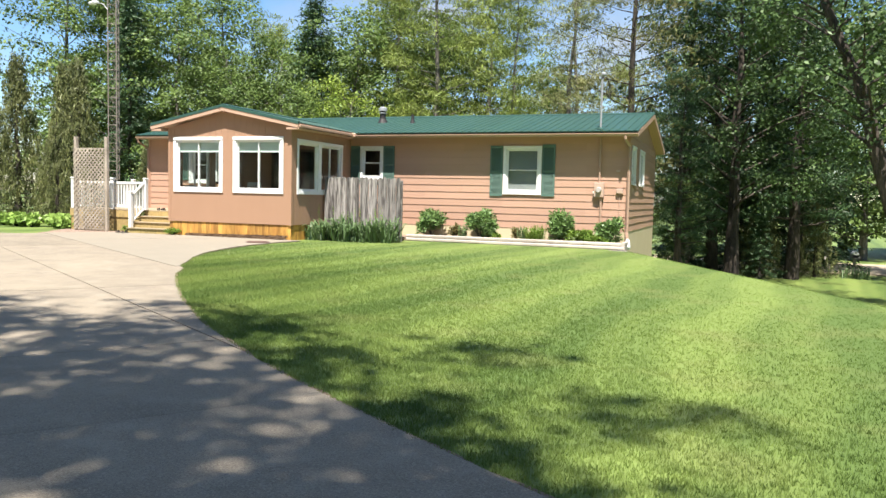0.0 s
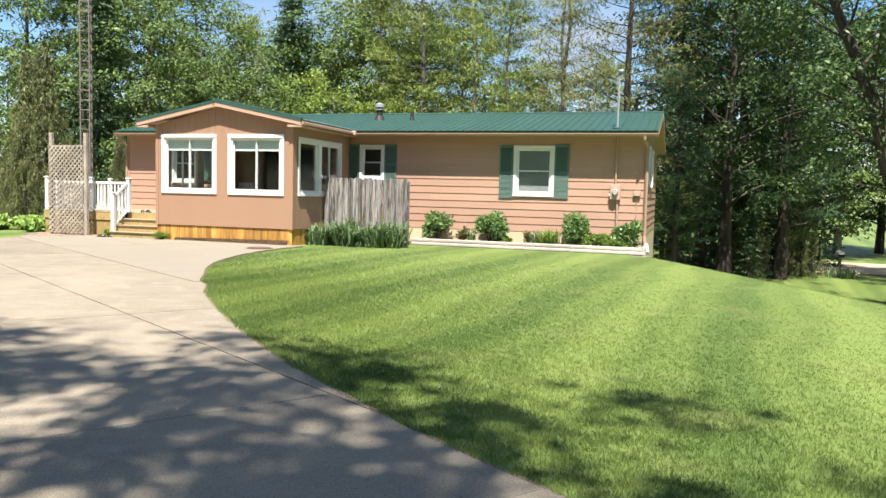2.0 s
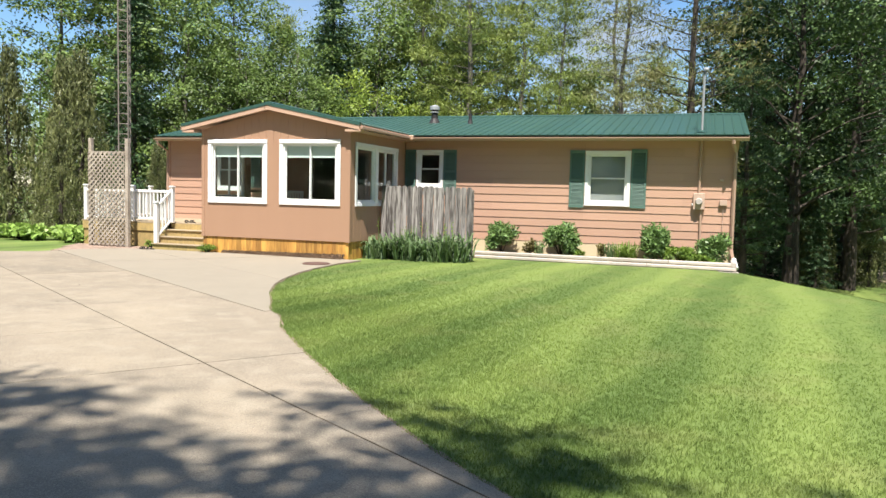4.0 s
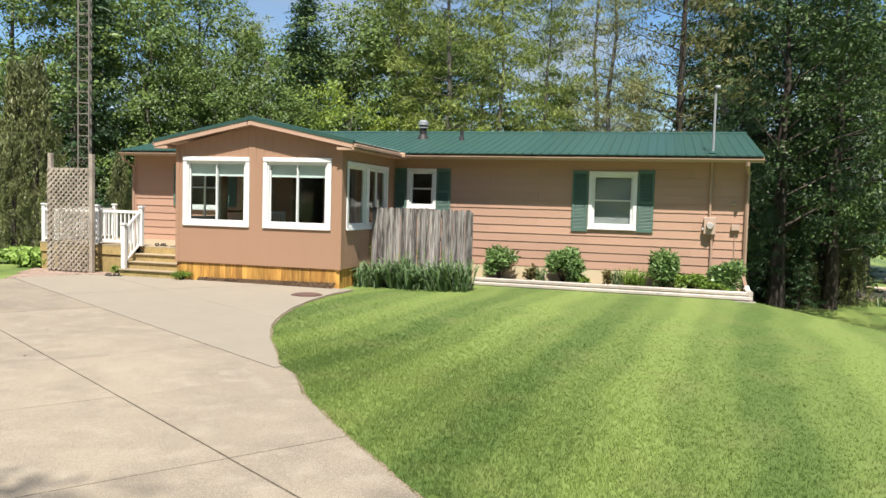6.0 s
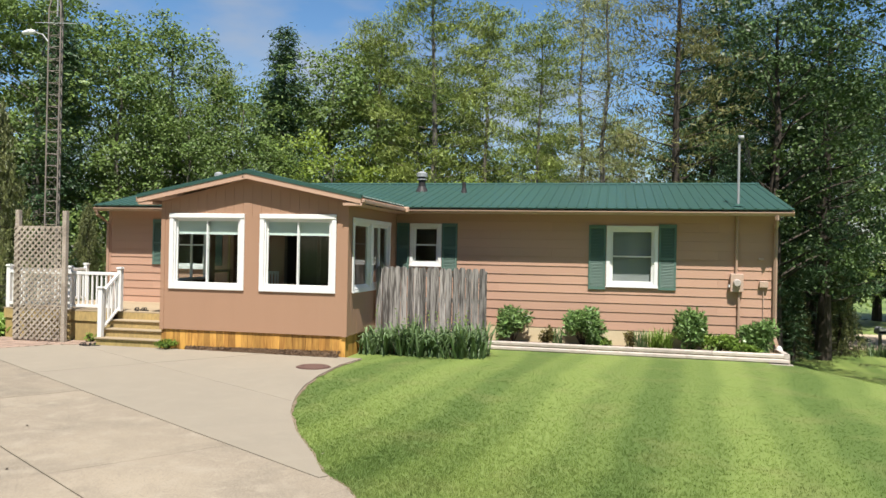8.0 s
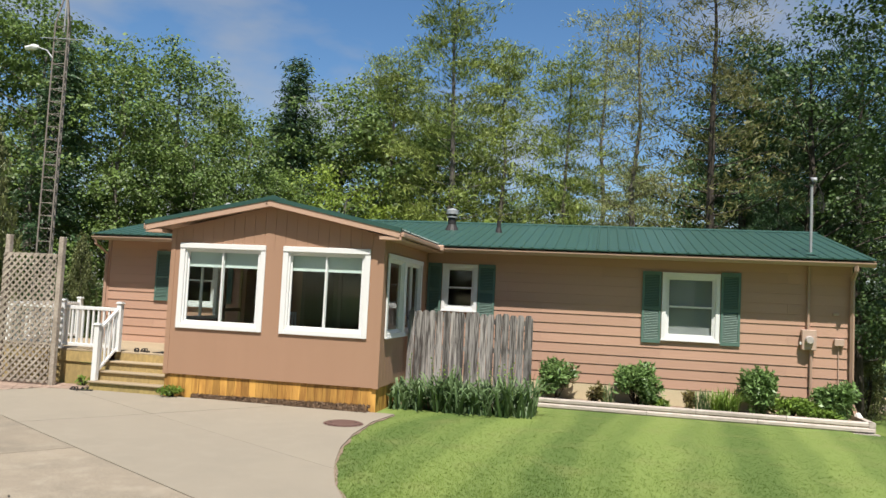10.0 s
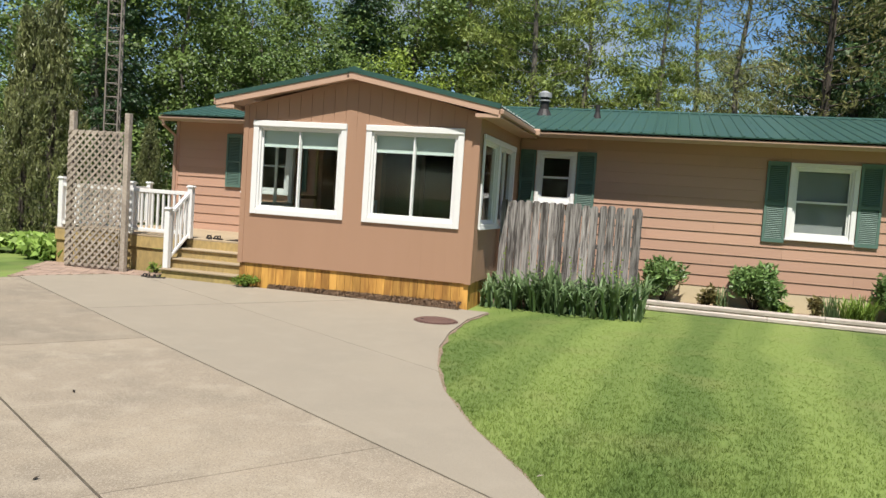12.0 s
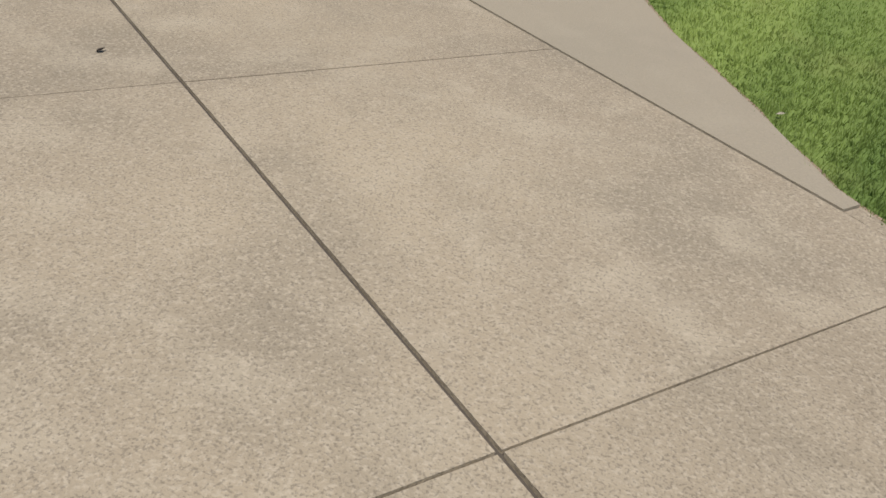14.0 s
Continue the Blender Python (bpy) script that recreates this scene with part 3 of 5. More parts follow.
part("rake_board", profile_x([(EY, EZ - 0.04), (RY, RZ - 0.04), (2 * RY - EY, EZ - 0.04), (2 * RY - EY, EZ - 0.17), (RY, RZ - 0.17), (EY, EZ - 0.17)], ROOF_L, ROOF_L + 0.028), FASCIA, house)
GUT = [(EY + 0.03, EZ - 0.06), (EY + 0.03, EZ - 0.16), (EY - 0.02, EZ - 0.16), (EY - 0.065, EZ - 0.10), (EY - 0.065, EZ - 0.08), (EY - 0.05, EZ - 0.08), (EY - 0.05, EZ - 0.095), (EY - 0.015, EZ - 0.145), (EY + 0.015, EZ - 0.145), (EY + 0.015, EZ - 0.06)]
part("gutter", profile_x(GUT, 0.36, ROOF_R), GUTTER, house, "tan metal gutter")
part("gutter", profile_x(GUT, ROOF_L, -4.6), GUTTER, house, "tan metal gutter")
bm = bmesh.new()
for a, b in (((8.53, EY - 0.03, 3.06), (8.53, EY - 0.02, 2.96)), ((8.53, EY - 0.02, 2.97), (8.60, FW - 0.09, 2.80)), ((8.60, FW - 0.09, 2.82), (8.60, FW - 0.085, 0.42)), ((8.60, FW - 0.085, 0.44), (8.66, FW - 0.25, 0.16))):
    tube(bm, [a, b], 0.042, 4)
part("downspout", bm, GUTTER, house, "tan metal downspout")
bm = bmesh.new()
tube(bm, [(-7.90, EY - 0.03, 3.06), (-7.90, EY, 2.96), (-7.90, FW - 0.06, 2.75), (-7.90, FW - 0.06, 0.2)], 0.04, 4)
part("downspout", bm, GUTTER, house)
part("splash_pipe", tube(bmesh.new(), [(8.66, FW - 0.27, 0.22), (8.72, FW - 0.55, 0.02)], 0.055, 8), WHITE, house, "white plastic drain pipe end")

# sunroom
SX0, SX1 = -4.10, 0.0
WA = (-3.815, 1.365, -2.31, 2.755)
WB = (-1.772, 1.365, -0.326, 2.755)
SIDE = [(0.36, 1.37, 1.42, 2.72), (1.60, 1.37, 2.80, 2.72)]
GP = (SX0 + SX1) / 2
sun_wall = part("sunroom_wall", pierced(SX0, SX1, SB - 0.02, 3.10, [WA, WB], 0.0, 0.12), PANEL, house, "brown vertical-groove panel wall")
bm = bmesh.new()
a = [bm.verts.new(p) for p in ((SX0, 0, 3.102), (SX1, 0, 3.102), (GP, 0, 3.60))]
b = [bm.verts.new(p) for p in ((SX0, 0.12, 3.102), (SX1, 0.12, 3.102), (GP, 0.12, 3.60))]
bm.faces.new(a), bm.faces.new(b[::-1])
for i in range(3):
    bm.faces.new((a[i], a[(i + 1) % 3], b[(i + 1) % 3], b[i]))
part("gable", bm, PANEL, house)
right = quarter(pierced(0.125, FW - 0.002, SB - 0.02, 3.10, SIDE, 0.0, 0.12), 0.0, 0)
part("sunroom_wall", right, PANEL, house)
left = quarter(pierced(0.125, FW - 0.002, SB - 0.02, 3.10, [(0.45, 1.41, 1.75, 2.69), (2.0, 0.72, 2.9, 2.72)], 0.0, 0.12), SX0 + 0.12, 0)
part("sunroom_wall", left, PANEL, house)
# battens between the panel grooves: narrow proud boards leave the grooves open
n_b = 20
bw = (SX1 - SX0) / n_b
for i in range(n_b):
    x0, x1 = SX0 + i * bw, SX0 + (i + 1) * bw
    spans = [(SB - 0.02, 3.09 + 0.0)]
    tops = 3.09 + min(x0 - SX0, SX1 - x1) * (0.48 / 2.05)
    spans = [(SB - 0.02, 2.77), (2.77, tops)]
    for h in (WA, WB):
        if x1 > h[0] - 0.02 and x0 < h[2] + 0.02:
            spans = [(SB - 0.02, h[1] - 0.02), (h[3] + 0.02, tops)]
    for z0, z1 in spans:
        part("panel_board", boxes((x0 + (0.003 if z0 > 2 else 0.0002), -0.009, z0, x1 - (0.003 if z0 > 2 else 0.0002), -0.001, z1)), PANEL, sun_wall)
for i in range(17):
    y0, y1 = 0.03 + i * 0.203, 0.03 + (i + 1) * 0.203
    for z0, z1 in ((SB - 0.02, 1.27), (2.83, 3.09)) if 0.25 < (y0 + y1) / 2 < 3.0 else ((SB - 0.02, 3.09),):
        part("panel_board", boxes((0.001, y0 + 0.003, z0, 0.009, min(y1, FW - 0.03) - 0.003, z1)), PANEL, sun_wall)
for x, y in ((SX0 - 0.012, -0.02), (SX1 - 0.075, -0.024)):
    part("corner_board", boxes((x, y, SB - 0.03, x + 0.09, y + 0.02, 3.09)), PANEL, house)
part("corner_board", boxes((0.011, -0.02, SB - 0.03, 0.026, 0.075, 3.07)), PANEL, house)
part("sunroom_floor", boxes((SX0 + 0.125, 0.125, 0.6, SX1 - 0.125, FW - 0.03, 0.69)), CARPET, house)
part("sunroom_ceiling", boxes((SX0 + 0.125, 0.125, 2.95, SX1 - 0.125, FW - 0.03, 3.0)), INSIDE, house)
for x0, x1 in ((SX0 + 0.121, SX0 + 0.128), (SX1 - 0.128, SX1 - 0.121)):
    for z0, z1 in ((0.69, 1.40), (2.70, 2.95)):
        part("lining", boxes((x0, 0.13, z0, x1, 1.9 if x0 < -2 else FW - 0.04, z1)), INSIDE, house)

# skirt of upright stained boards
skirt = part("skirt", boxes((SX0 + 0.05, 0.05, -0.05, SX1 - 0.05, 0.10, 0.42)), SKIRT, house, "orange stained board skirting")
for i in range(29):
    x0 = SX0 + 0.01 + i * (4.08 / 29)
    part("skirt_board", boxes((x0 + 0.003, 0.02 + 0.006 * random.random(), -0.04, x0 + 4.08 / 29 - 0.003, 0.05, 0.425)), SKIRT, skirt)
for i in range(24):
    y0 = 0.03 + i * 0.142
    part("skirt_board", boxes((-0.05, y0 + 0.003, -0.04, -0.02, y0 + 0.139, 0.425)), SKIRT, skirt)

# sunroom roof: two low slopes running back into the main roof
GX0, GX1, GZ, GE, GY = -4.56, 0.36, 3.71, 3.20, -0.22
gs = math.atan2(GZ - GE, GP - GX0)
gl_ = math.hypot(GZ - GE, GP - GX0)
sun_roof = part("sunroom_roof", boxes((-0.001, 0, -0.06, gl_, 5.2, -0.024)), FASCIA, house, "low green gable roof")
sun_roof.data.transform(Matrix.Translation((GX0, GY + 0.03, GE)) @ Matrix.Rotation(-gs, 4, "Y"))
other = part("roof_deck", boxes((-gl_, 0, -0.06, 0.001, 5.2, -0.024)), FASCIA, house)
other.data.transform(Matrix.Translation((GX1, GY + 0.03, GE)) @ Matrix.Rotation(gs, 4, "Y"))
side_sheet = sheet_mesh(0.74, gl_, 3)
for i in range(7):
    piece("roof_sheet", side_sheet, sun_roof, Matrix.Translation((GX0, GY + (i + 1) * 0.74, GE)) @ Matrix.Rotation(-gs, 4, "Y") @ Matrix.Rotation(-math.pi / 2, 4, "Z"))
    piece("roof_sheet", side_sheet, sun_roof, Matrix.Translation((GX1, GY + i * 0.74, GE)) @ Matrix.Rotation(gs, 4, "Y") @ Matrix.Rotation(math.pi / 2, 4, "Z"))
for sx, x in ((-1, GX0), (1, GX1)):
    m = Matrix.Translation((x, GY - 0.01, GE)) @ Matrix.Rotation(sx * gs, 4, "Y")
    l0, l1 = (0, gl_) if sx < 0 else (-gl_, 0)
    ob = part("rake_trim", boxes((l0, -0.02, -0.045, l1, 0.06, 0.03)), ROOF, house, "green metal rake edge")
    ob.data.transform(m)
    ob = part("rake_board", boxes((l0, -0.008, -0.145, l1, 0.03, -0.046)), FASCIA, house)
    ob.data.transform(m)
    ob = part("soffit", boxes((l0, 0.031, -0.115, l1, 0.31, -0.10)), FASCIA, house)
    ob.data.transform(m)
    xe = x - 0.05 if sx > 0 else x
    part("eave_return", boxes((xe - (0.34 if sx > 0 else -0.02), GY - 0.005, GE - 0.18, xe + (0.05 if sx > 0 else 0.36), GY + 0.22, GE - 0.125)), FASCIA, house)
part("gutter", boxes((GX1 - 0.03, GY + 0.02, GE - 0.125, GX1 + 0.045, EY - 0.02, GE - 0.05), bevel=0.012), GUTTER, house, "tan metal gutter")
part("gutter", boxes((GX0 - 0.05, GY + 0.02, GE - 0.13, GX0 + 0.02, EY - 0.02, GE - 0.02), bevel=0.012), GUTTER, house)
part("soffit", boxes((0.012, 0.1, GE - 0.16, GX1 - 0.02, FW - 0.03, GE - 0.14)), FASCIA, house)
ob = part("ridge_cap", profile_x([(-0.12, -0.022), (0, 0.02), (0.12, -0.022), (0.12, -0.07), (-0.12, -0.07)], 0, 5.0), ROOF, house)
ob.data.transform(pose(GP, GY - 0.034, GZ + 0.018, 0, 0, 90))
part("rake_board", boxes((GP - 0.1, GY - 0.019, GZ - 0.16, GP + 0.1, GY + 0.02, GZ - 0.05)), FASCIA, house)
part("gutter_corner", boxes((0.24, EY - 0.13, EZ - 0.15, 0.47, EY + 0.0, EZ - 0.02), bevel=0.02), FASCIA, house)


# ---- windows and shutters ----
def window(w, h, m, casing=0.15, sashes="slider", shade=0.0, blind=False, sill=True, depth=0.03):
    """White cased window in an opening w x h, its lower left corner at the origin of m, its face to -y."""
    c = casing
    bm = boxes((-c, -depth - 0.012, h, w + c, 0, h + c * 0.95), (-c, -depth, -c * 0.9, 0, 0, h), (w, -depth, -c * 0.9, w + c, 0, h), (0, -depth, -c * 0.9, w, 0, 0.0), bevel=0.006)
    if sill:
        box(bm, -c - 0.01, -depth - 0.02, -c * 0.95, w + c + 0.01, -depth, -c * 0.62)
    win = part("window", bm, WHITE, house, "white vinyl framed window")
    win.matrix_local = m
    t = 0.035
    part("frame", boxes((0, 0.0, 0, t, 0.09, h), (w - t, 0.0, 0, w, 0.09, h), (t, 0, 0, w - t, 0.09, t), (t, 0, h - t, w - t, 0.09, h)), WHITE, win)
    if sashes == "slider":
        cells = [(t, t, w / 2 + 0.02, h - t, 0.05), (w / 2 - 0.02, t, w - t, h - t, 0.02)]
    elif sashes == "hung":
        cells = [(t, h / 2 - 0.02, w - t, h - t, 0.05), (t, t, w - t, h / 2 + 0.02, 0.02)]
    else:
        cells = [(t, t, w - t, h - t, 0.03)]
    for x0, z0, x1, z1, y in cells:
        b = 0.028
        part("sash", boxes((x0, y, z0, x0 + b, y + 0.028, z1), (x1 - b, y, z0, x1, y + 0.028, z1), (x0 + b, y, z0, x1 - b, y + 0.028, z0 + b), (x0 + b, y, z1 - b, x1 - b, y + 0.028, z1)), WHITE, win)
        pane = part("pane", boxes((x0 + b, y + 0.012, z0 + b, x1 - b, y + 0.016, z1 - b)), GLASS, win, "clear window glass")
        pane.visible_shadow = False
    if shade:
        for x0, x1 in ((t + 0.01, w / 2 - 0.01), (w / 2 + 0.01, w - t - 0.01)):
            part("roller_shade", boxes((x0, 0.10, h - shade, x1, 0.104, h - 0.01), (x0, 0.096, h - shade - 0.025, x1, 0.108, h - shade)), SHADE, win, "grey-green roller shade pulled part down")
    if blind:
        me = mesh_of("blind_slat", boxes((t, -0.012, -0.001, w - t, 0.012, 0.001)), BLIND)
        for i in range(int((h - 0.08) / 0.024)):
            piece("blind_slat", me, win, Matrix.Translation((0, 0.115, 0.04 + i * 0.024)) @ Matrix.Rotation(radians(80), 4, "X"))
    return win


window(WA[2] - WA[0], WA[3] - WA[1], pose(WA[0], -0.012, WA[1]), casing=0.10, shade=0.31, sill=False)
window(WB[2] - WB[0], WB[3] - WB[1], pose(WB[0], -0.012, WB[1]), casing=0.10, shade=0.31, sill=False)
for y0, z0, y1, z1 in SIDE:
    window(y1 - y0, z1 - z0, pose(0.012, y0, z0, 0, 0, 90), casing=0.095, sashes="fixed" if y0 < 1 else "slider")
window(1.3, 1.28, pose(SX0 - 0.012, 1.75, 1.41, 0, 0, -90), casing=0.12)
door = part("glass_door", boxes((SX0 - 0.03, 1.94, 0.70, SX0 + 0.03, 2.02, 2.78), (SX0 - 0.03, 2.88, 0.70, SX0 + 0.03, 2.96, 2.78), (SX0 - 0.03, 2.02, 2.68, SX0 + 0.03, 2.88, 2.78), (SX0 - 0.03, 2.02, 0.70, SX0 + 0.03, 2.88, 0.95), (SX0 - 0.025, 2.02, 1.55, SX0 + 0.025, 2.88, 1.62)), DECKFACE, house, "tan framed screen door")
pane = part("pane", boxes((SX0 - 0.003, 2.02, 0.95, SX0 + 0.003, 2.88, 2.68)), GLASS, door)
pane.visible_shadow = False
window(H2[2] - H2[0], H2[3] - H2[1], pose(H2[0], FW - 0.022, H2[1]), casing=0.075, sashes="hung")
window(H3[2] - H3[0], H3[3] - H3[1], pose(H3[0], FW - 0.022, H3[1]), casing=0.085, sashes="hung", blind=True)
window(HL[2] - HL[0], HL[3] - HL[1], pose(HL[0], FW - 0.022, HL[1]), casing=0.085, sashes="hung")
for y0, y1 in ((4.0, 4.75), (5.9, 7.0)):
    window(y1 - y0, 0.98, pose(RW + 0.024, y0, 1.82, 0, 0, 90), casing=0.07)
# sliding glass door between sunroom and house
sd = part("sliding_door", boxes((-2.9, FW - 0.01, 0.70, -2.82, FW + 0.1, 2.72), (-1.18, FW - 0.01, 0.70, -1.1, FW + 0.1, 2.72), (-2.82, FW - 0.01, 2.64, -1.18, FW + 0.1, 2.72), (-2.04, FW + 0.02, 0.70, -1.96, FW + 0.06, 2.64)), INSIDE, house, "dark framed sliding glass door")
pane = part("pane", boxes((-2.82, FW + 0.05, 0.72, -1.18, FW + 0.056, 2.64)), GLASS, sd)
pane.visible_shadow = False


def shutter(x0, x1, z0, z1):
    w, h, f = x1 - x0, z1 - z0, 0.045
    bm = boxes((0, -0.03, 0, f, 0, h), (w - f, -0.03, 0, w, 0, h), (f, -0.03, 0, w - f, 0, f * 1.4), (f, -0.03, h - f * 1.4, w - f, 0, h), (f, -0.03, h * 0.46, w - f, 0, h * 0.46 + f), (f, -0.008, f, w - f, 0, h - f))
    sh = part("shutter", bm, SHUTTER, house, "green louvered vinyl shutter")
    sh.matrix_local = pose(x0, FW - 0.024, z0)
    me = mesh_of("louver", boxes((f, -0.016, -0.0025, w - f, 0.016, 0.0025)), SHUTTER)
    for i in range(int((h - 0.14) / 0.034)):
        z = f * 1.4 + 0.02 + i * 0.034
        if abs(z - h * 0.46 - f / 2) > f * 0.7 and z < h - f * 1.7:
            piece("louver", me, sh, Matrix.Translation((0, -0.016, z)) @ Matrix.Rotation(radians(48), 4, "X"))
    return sh


for x0, x1, z0, z1 in ((-0.0, 0.34, 1.70, 2.83), (1.15, 1.52, 1.70, 2.83), (4.60, 4.98, 1.36, 2.83), (6.15, 6.53, 1.38, 2.86), (-6.58, -6.20, 1.68, 2.85), (-4.98, -4.60, 1.68, 2.85)):
    if x0 == 0.0:
        x0 = 0.03
    shutter(x0, x1, z0, z1)


# ---- fence, deck, steps, trellis ----
def fence():
    f = thing("privacy_fence", "weathered grey wooden privacy fence panel beside iris bed", "fence", at=(0.06, 1.75, 0))
    n, w = 17, 2.44 / 17
    for i in range(n):
        h = 1.80 + random.uniform(-0.015, 0.015)
        x0, x1 = i * w + random.uniform(0.003, 0.009), (i + 1) * w - random.uniform(0.003, 0.009)
        bm = bmesh.new()
        out = [(x0, 0.06), (x1, 0.06), (x1, h - 0.045), (x1 - 0.03, h), (x0 + 0.03, h), (x0, h - 0.045)]
        y = random.uniform(-0.006, 0.006)
        a = [bm.verts.new((x, y - 0.011, z)) for x, z in out]
        b = [bm.verts.new((x, y + 0.009, z)) for x, z in out]
        bm.faces.new(a), bm.faces.new(b[::-1])
        for k in range(6):
            bm.faces.new((a[k], a[(k + 1) % 6], b[(k + 1) % 6], b[k]))
        ob = part("board", bm, FENCE, f)
        ob.rotation_euler.y = radians(random.uniform(-0.35, 0.35))
    for z in (0.35, 1.05, 1.6):
        part("rail", boxes((0, 0.018, z, 2.44, 0.056, z + 0.085)), FENCE, f)
    for x in (0.0, 2.36):
        part("post", boxes((x, 0.058, -0.1, x + 0.09, 0.148, 1.74), bevel=0.006), FENCE, f)


fence()

DY, DZ, DX0, DX1 = 0.60, 0.69, -8.50, -4.14


def deck():
    d = thing("deck", "ochre-stained wooden porch deck beside the sunroom", "deck", at=(DX0, DY, 0))
    n = 20
    w = (FW - 0.03 - DY) / n
    for i in range(n):
        x1 = DX1 - DX0 if i > 0 else 2.84
        part("deck_board", boxes((-0.03, i * w + 0.003, DZ - 0.03, x1, (i + 1) * w - 0.003, DZ), bevel=0.004), DECKWOOD, d)
    part("rim_board", boxes((0, 0.0, DZ - 0.24, 2.80, 0.04, DZ - 0.035)), DECKFACE, d, "ochre rim board")
    part("skirt_panel", boxes((0.02, 0.03, 0.0, 2.80, 0.05, DZ - 0.25)), DECKFACE, d, "mottled ochre skirt panel")
    part("side_panel", boxes((0.0, 0.05, 0.0, 0.03, FW - 0.05 - DY, DZ - 0.04)), DECKFACE, d)
    for y in (0.1, 1.4, 2.7):
        part("post", boxes((0.06, y, -0.1, 0.15, y + 0.09, DZ - 0.04)), DECKFACE, d)


deck()


def steps():
    s = thing("porch_steps", "four weathered wooden porch steps", "steps", at=(-5.64, 0, 0))
    for i in range(4):
        y, z = 0.0 + 0.24 * i, DZ / 4 * i
        part("riser", boxes((0, y + 0.02, z, 1.50, y + 0.045, z + DZ / 4 - 0.03)), DECKFACE, s)
        if i < 3:
            part("tread", boxes((-0.03, y - 0.015, z + DZ / 4 - 0.03, 1.50, y + 0.265, z + DZ / 4), bevel=0.006), DECKWOOD, s)
    part("stringer", boxes((0.0, 0.045, 0.0, 0.04, 0.70, 0.16), (0.0, 0.28, 0.16, 0.04, 0.70, 0.33), (0.0, 0.52, 0.33, 0.04, 0.70, 0.5)), DECKFACE, s)


steps()


def post_white(parent, x, y, z0, z1):
    part("post", boxes((x - 0.05, y - 0.05, z0, x + 0.05, y + 0.05, z1), bevel=0.006), WHITE, parent)
    bm = boxes((x - 0.068, y - 0.068, z1, x + 0.068, y + 0.068, z1 + 0.025), bevel=0.006)
    box(bm, x - 0.05, y - 0.05, z1 + 0.025, x + 0.05, y + 0.05, z1 + 0.045)
    part("post_cap", bm, WHITE, parent)


def rail_run(parent, a, b, za, zb, height):
    """Two rails and their balusters from a to b; za, zb: floor heights."""
    a, b = Vector((*a, za)), Vector((*b, zb))
    way = b - a
    flat = Vector((way.x, way.y, 0)).length
    ang, tilt = math.atan2(way.y, way.x), math.atan2(way.z, flat)
    m = Matrix.Translation(a) @ Matrix.Rotation(ang, 4, "Z")
    shear = Matrix.Identity(4)
    shear[2][0] = math.tan(tilt)
    for z, t in ((height, 0.07), (0.12, 0.06)):
        ob = part("rail", boxes((0.04, -0.03, z - t, flat - 0.04, 0.03, z), bevel=0.005), WHITE, parent)
        ob.data.transform(m @ shear)
    n = max(2, round(flat / 0.115))
    for i in range(1, n):
        x = flat * i / n
        ob = part("baluster", boxes((x - 0.018, -0.018, 0.1, x + 0.018, 0.018, height - 0.05)), WHITE, parent)
        ob.data.transform(m @ Matrix.Translation((0, 0, x * math.tan(tilt))))


rail = thing("deck_railing", "white vinyl deck railing with square balusters", "railing", at=(0, 0, 0))
RP = [(-8.42, DY + 0.06), (-6.82, DY + 0.06), (-5.54, DY + 0.06)]
for x, y in RP:
    post_white(rail, x, y, DZ, 1.63)
post_white(rail, -8.42, 3.3, DZ, 1.63)
rail_run(rail, RP[0], RP[1], DZ, DZ, 0.86)
rail_run(rail, RP[1], RP[2], DZ, DZ, 0.86)
rail_run(rail, (-8.42, 3.3), RP[0], DZ, DZ, 0.86)
stair_rail = thing("stair_railing", "white vinyl railing sloping down the steps", "railing")
post_white(stair_rail, -5.60, 0.10, 0.173, 1.22)
rail_run(stair_rail, (-5.60, 0.10), (-5.55, 0.66), 0.23, DZ, 0.90)


def trellis():
    x0, x1, y = -7.74, -6.54, 0.13
    t = thing("lattice_trellis", "weathered wooden lattice trellis between two posts", "trellis", at=(x0, y, 0))
    w = x1 - x0
    for x in (0.0, w):
        part("post", boxes((x - 0.05, -0.05, -0.1, x + 0.05, 0.05, 2.90 + random.uniform(-0.02, 0.03)), bevel=0.006), LATTICE, t)
    z0, z1, sp, hw = 0.05, 2.55, 0.146, 0.0205
    for side in (1, -1):
        k = -int(2.6 / sp) - 1
        while k * sp < w + 2.6:
            # centre line: x = k * sp + side * (z - z0)
            cell = [Vector((-0.05, z0)), Vector((w - 0.055, z0)), Vector((w - 0.055, z1)), Vector((-0.05, z1))]
            p = Vector((k * sp if side > 0 else k * sp, z0))
            n = Vector((1, -side)).normalized()
            cell = clip(clip(cell, p - n * hw, n), p + n * hw, -n)
            k += 1
            if len(cell) < 3:
                continue
            ya = -0.070 if side > 0 else -0.060
            bm = bmesh.new()
            a = [bm.verts.new((q.x, ya, q.y)) for q in cell]
            b = [bm.verts.new((q.x, ya + 0.008, q.y)) for q in cell]
            try:
                bm.faces.new(a), bm.faces.new(b[::-1])
            except ValueError:
                bm.free()
                continue
            for i in range(len(a)):
                j = (i + 1) % len(a)
                bm.faces.new((a[i], a[j], b[j], b[i]))
            part("lattice_slat", bm, LATTICE, t)
    for z in (0.06, 2.50):
        part("rail", boxes((0.05, -0.05, z, w - 0.05, -0.03, z + 0.045)), LATTICE, t)


trellis()

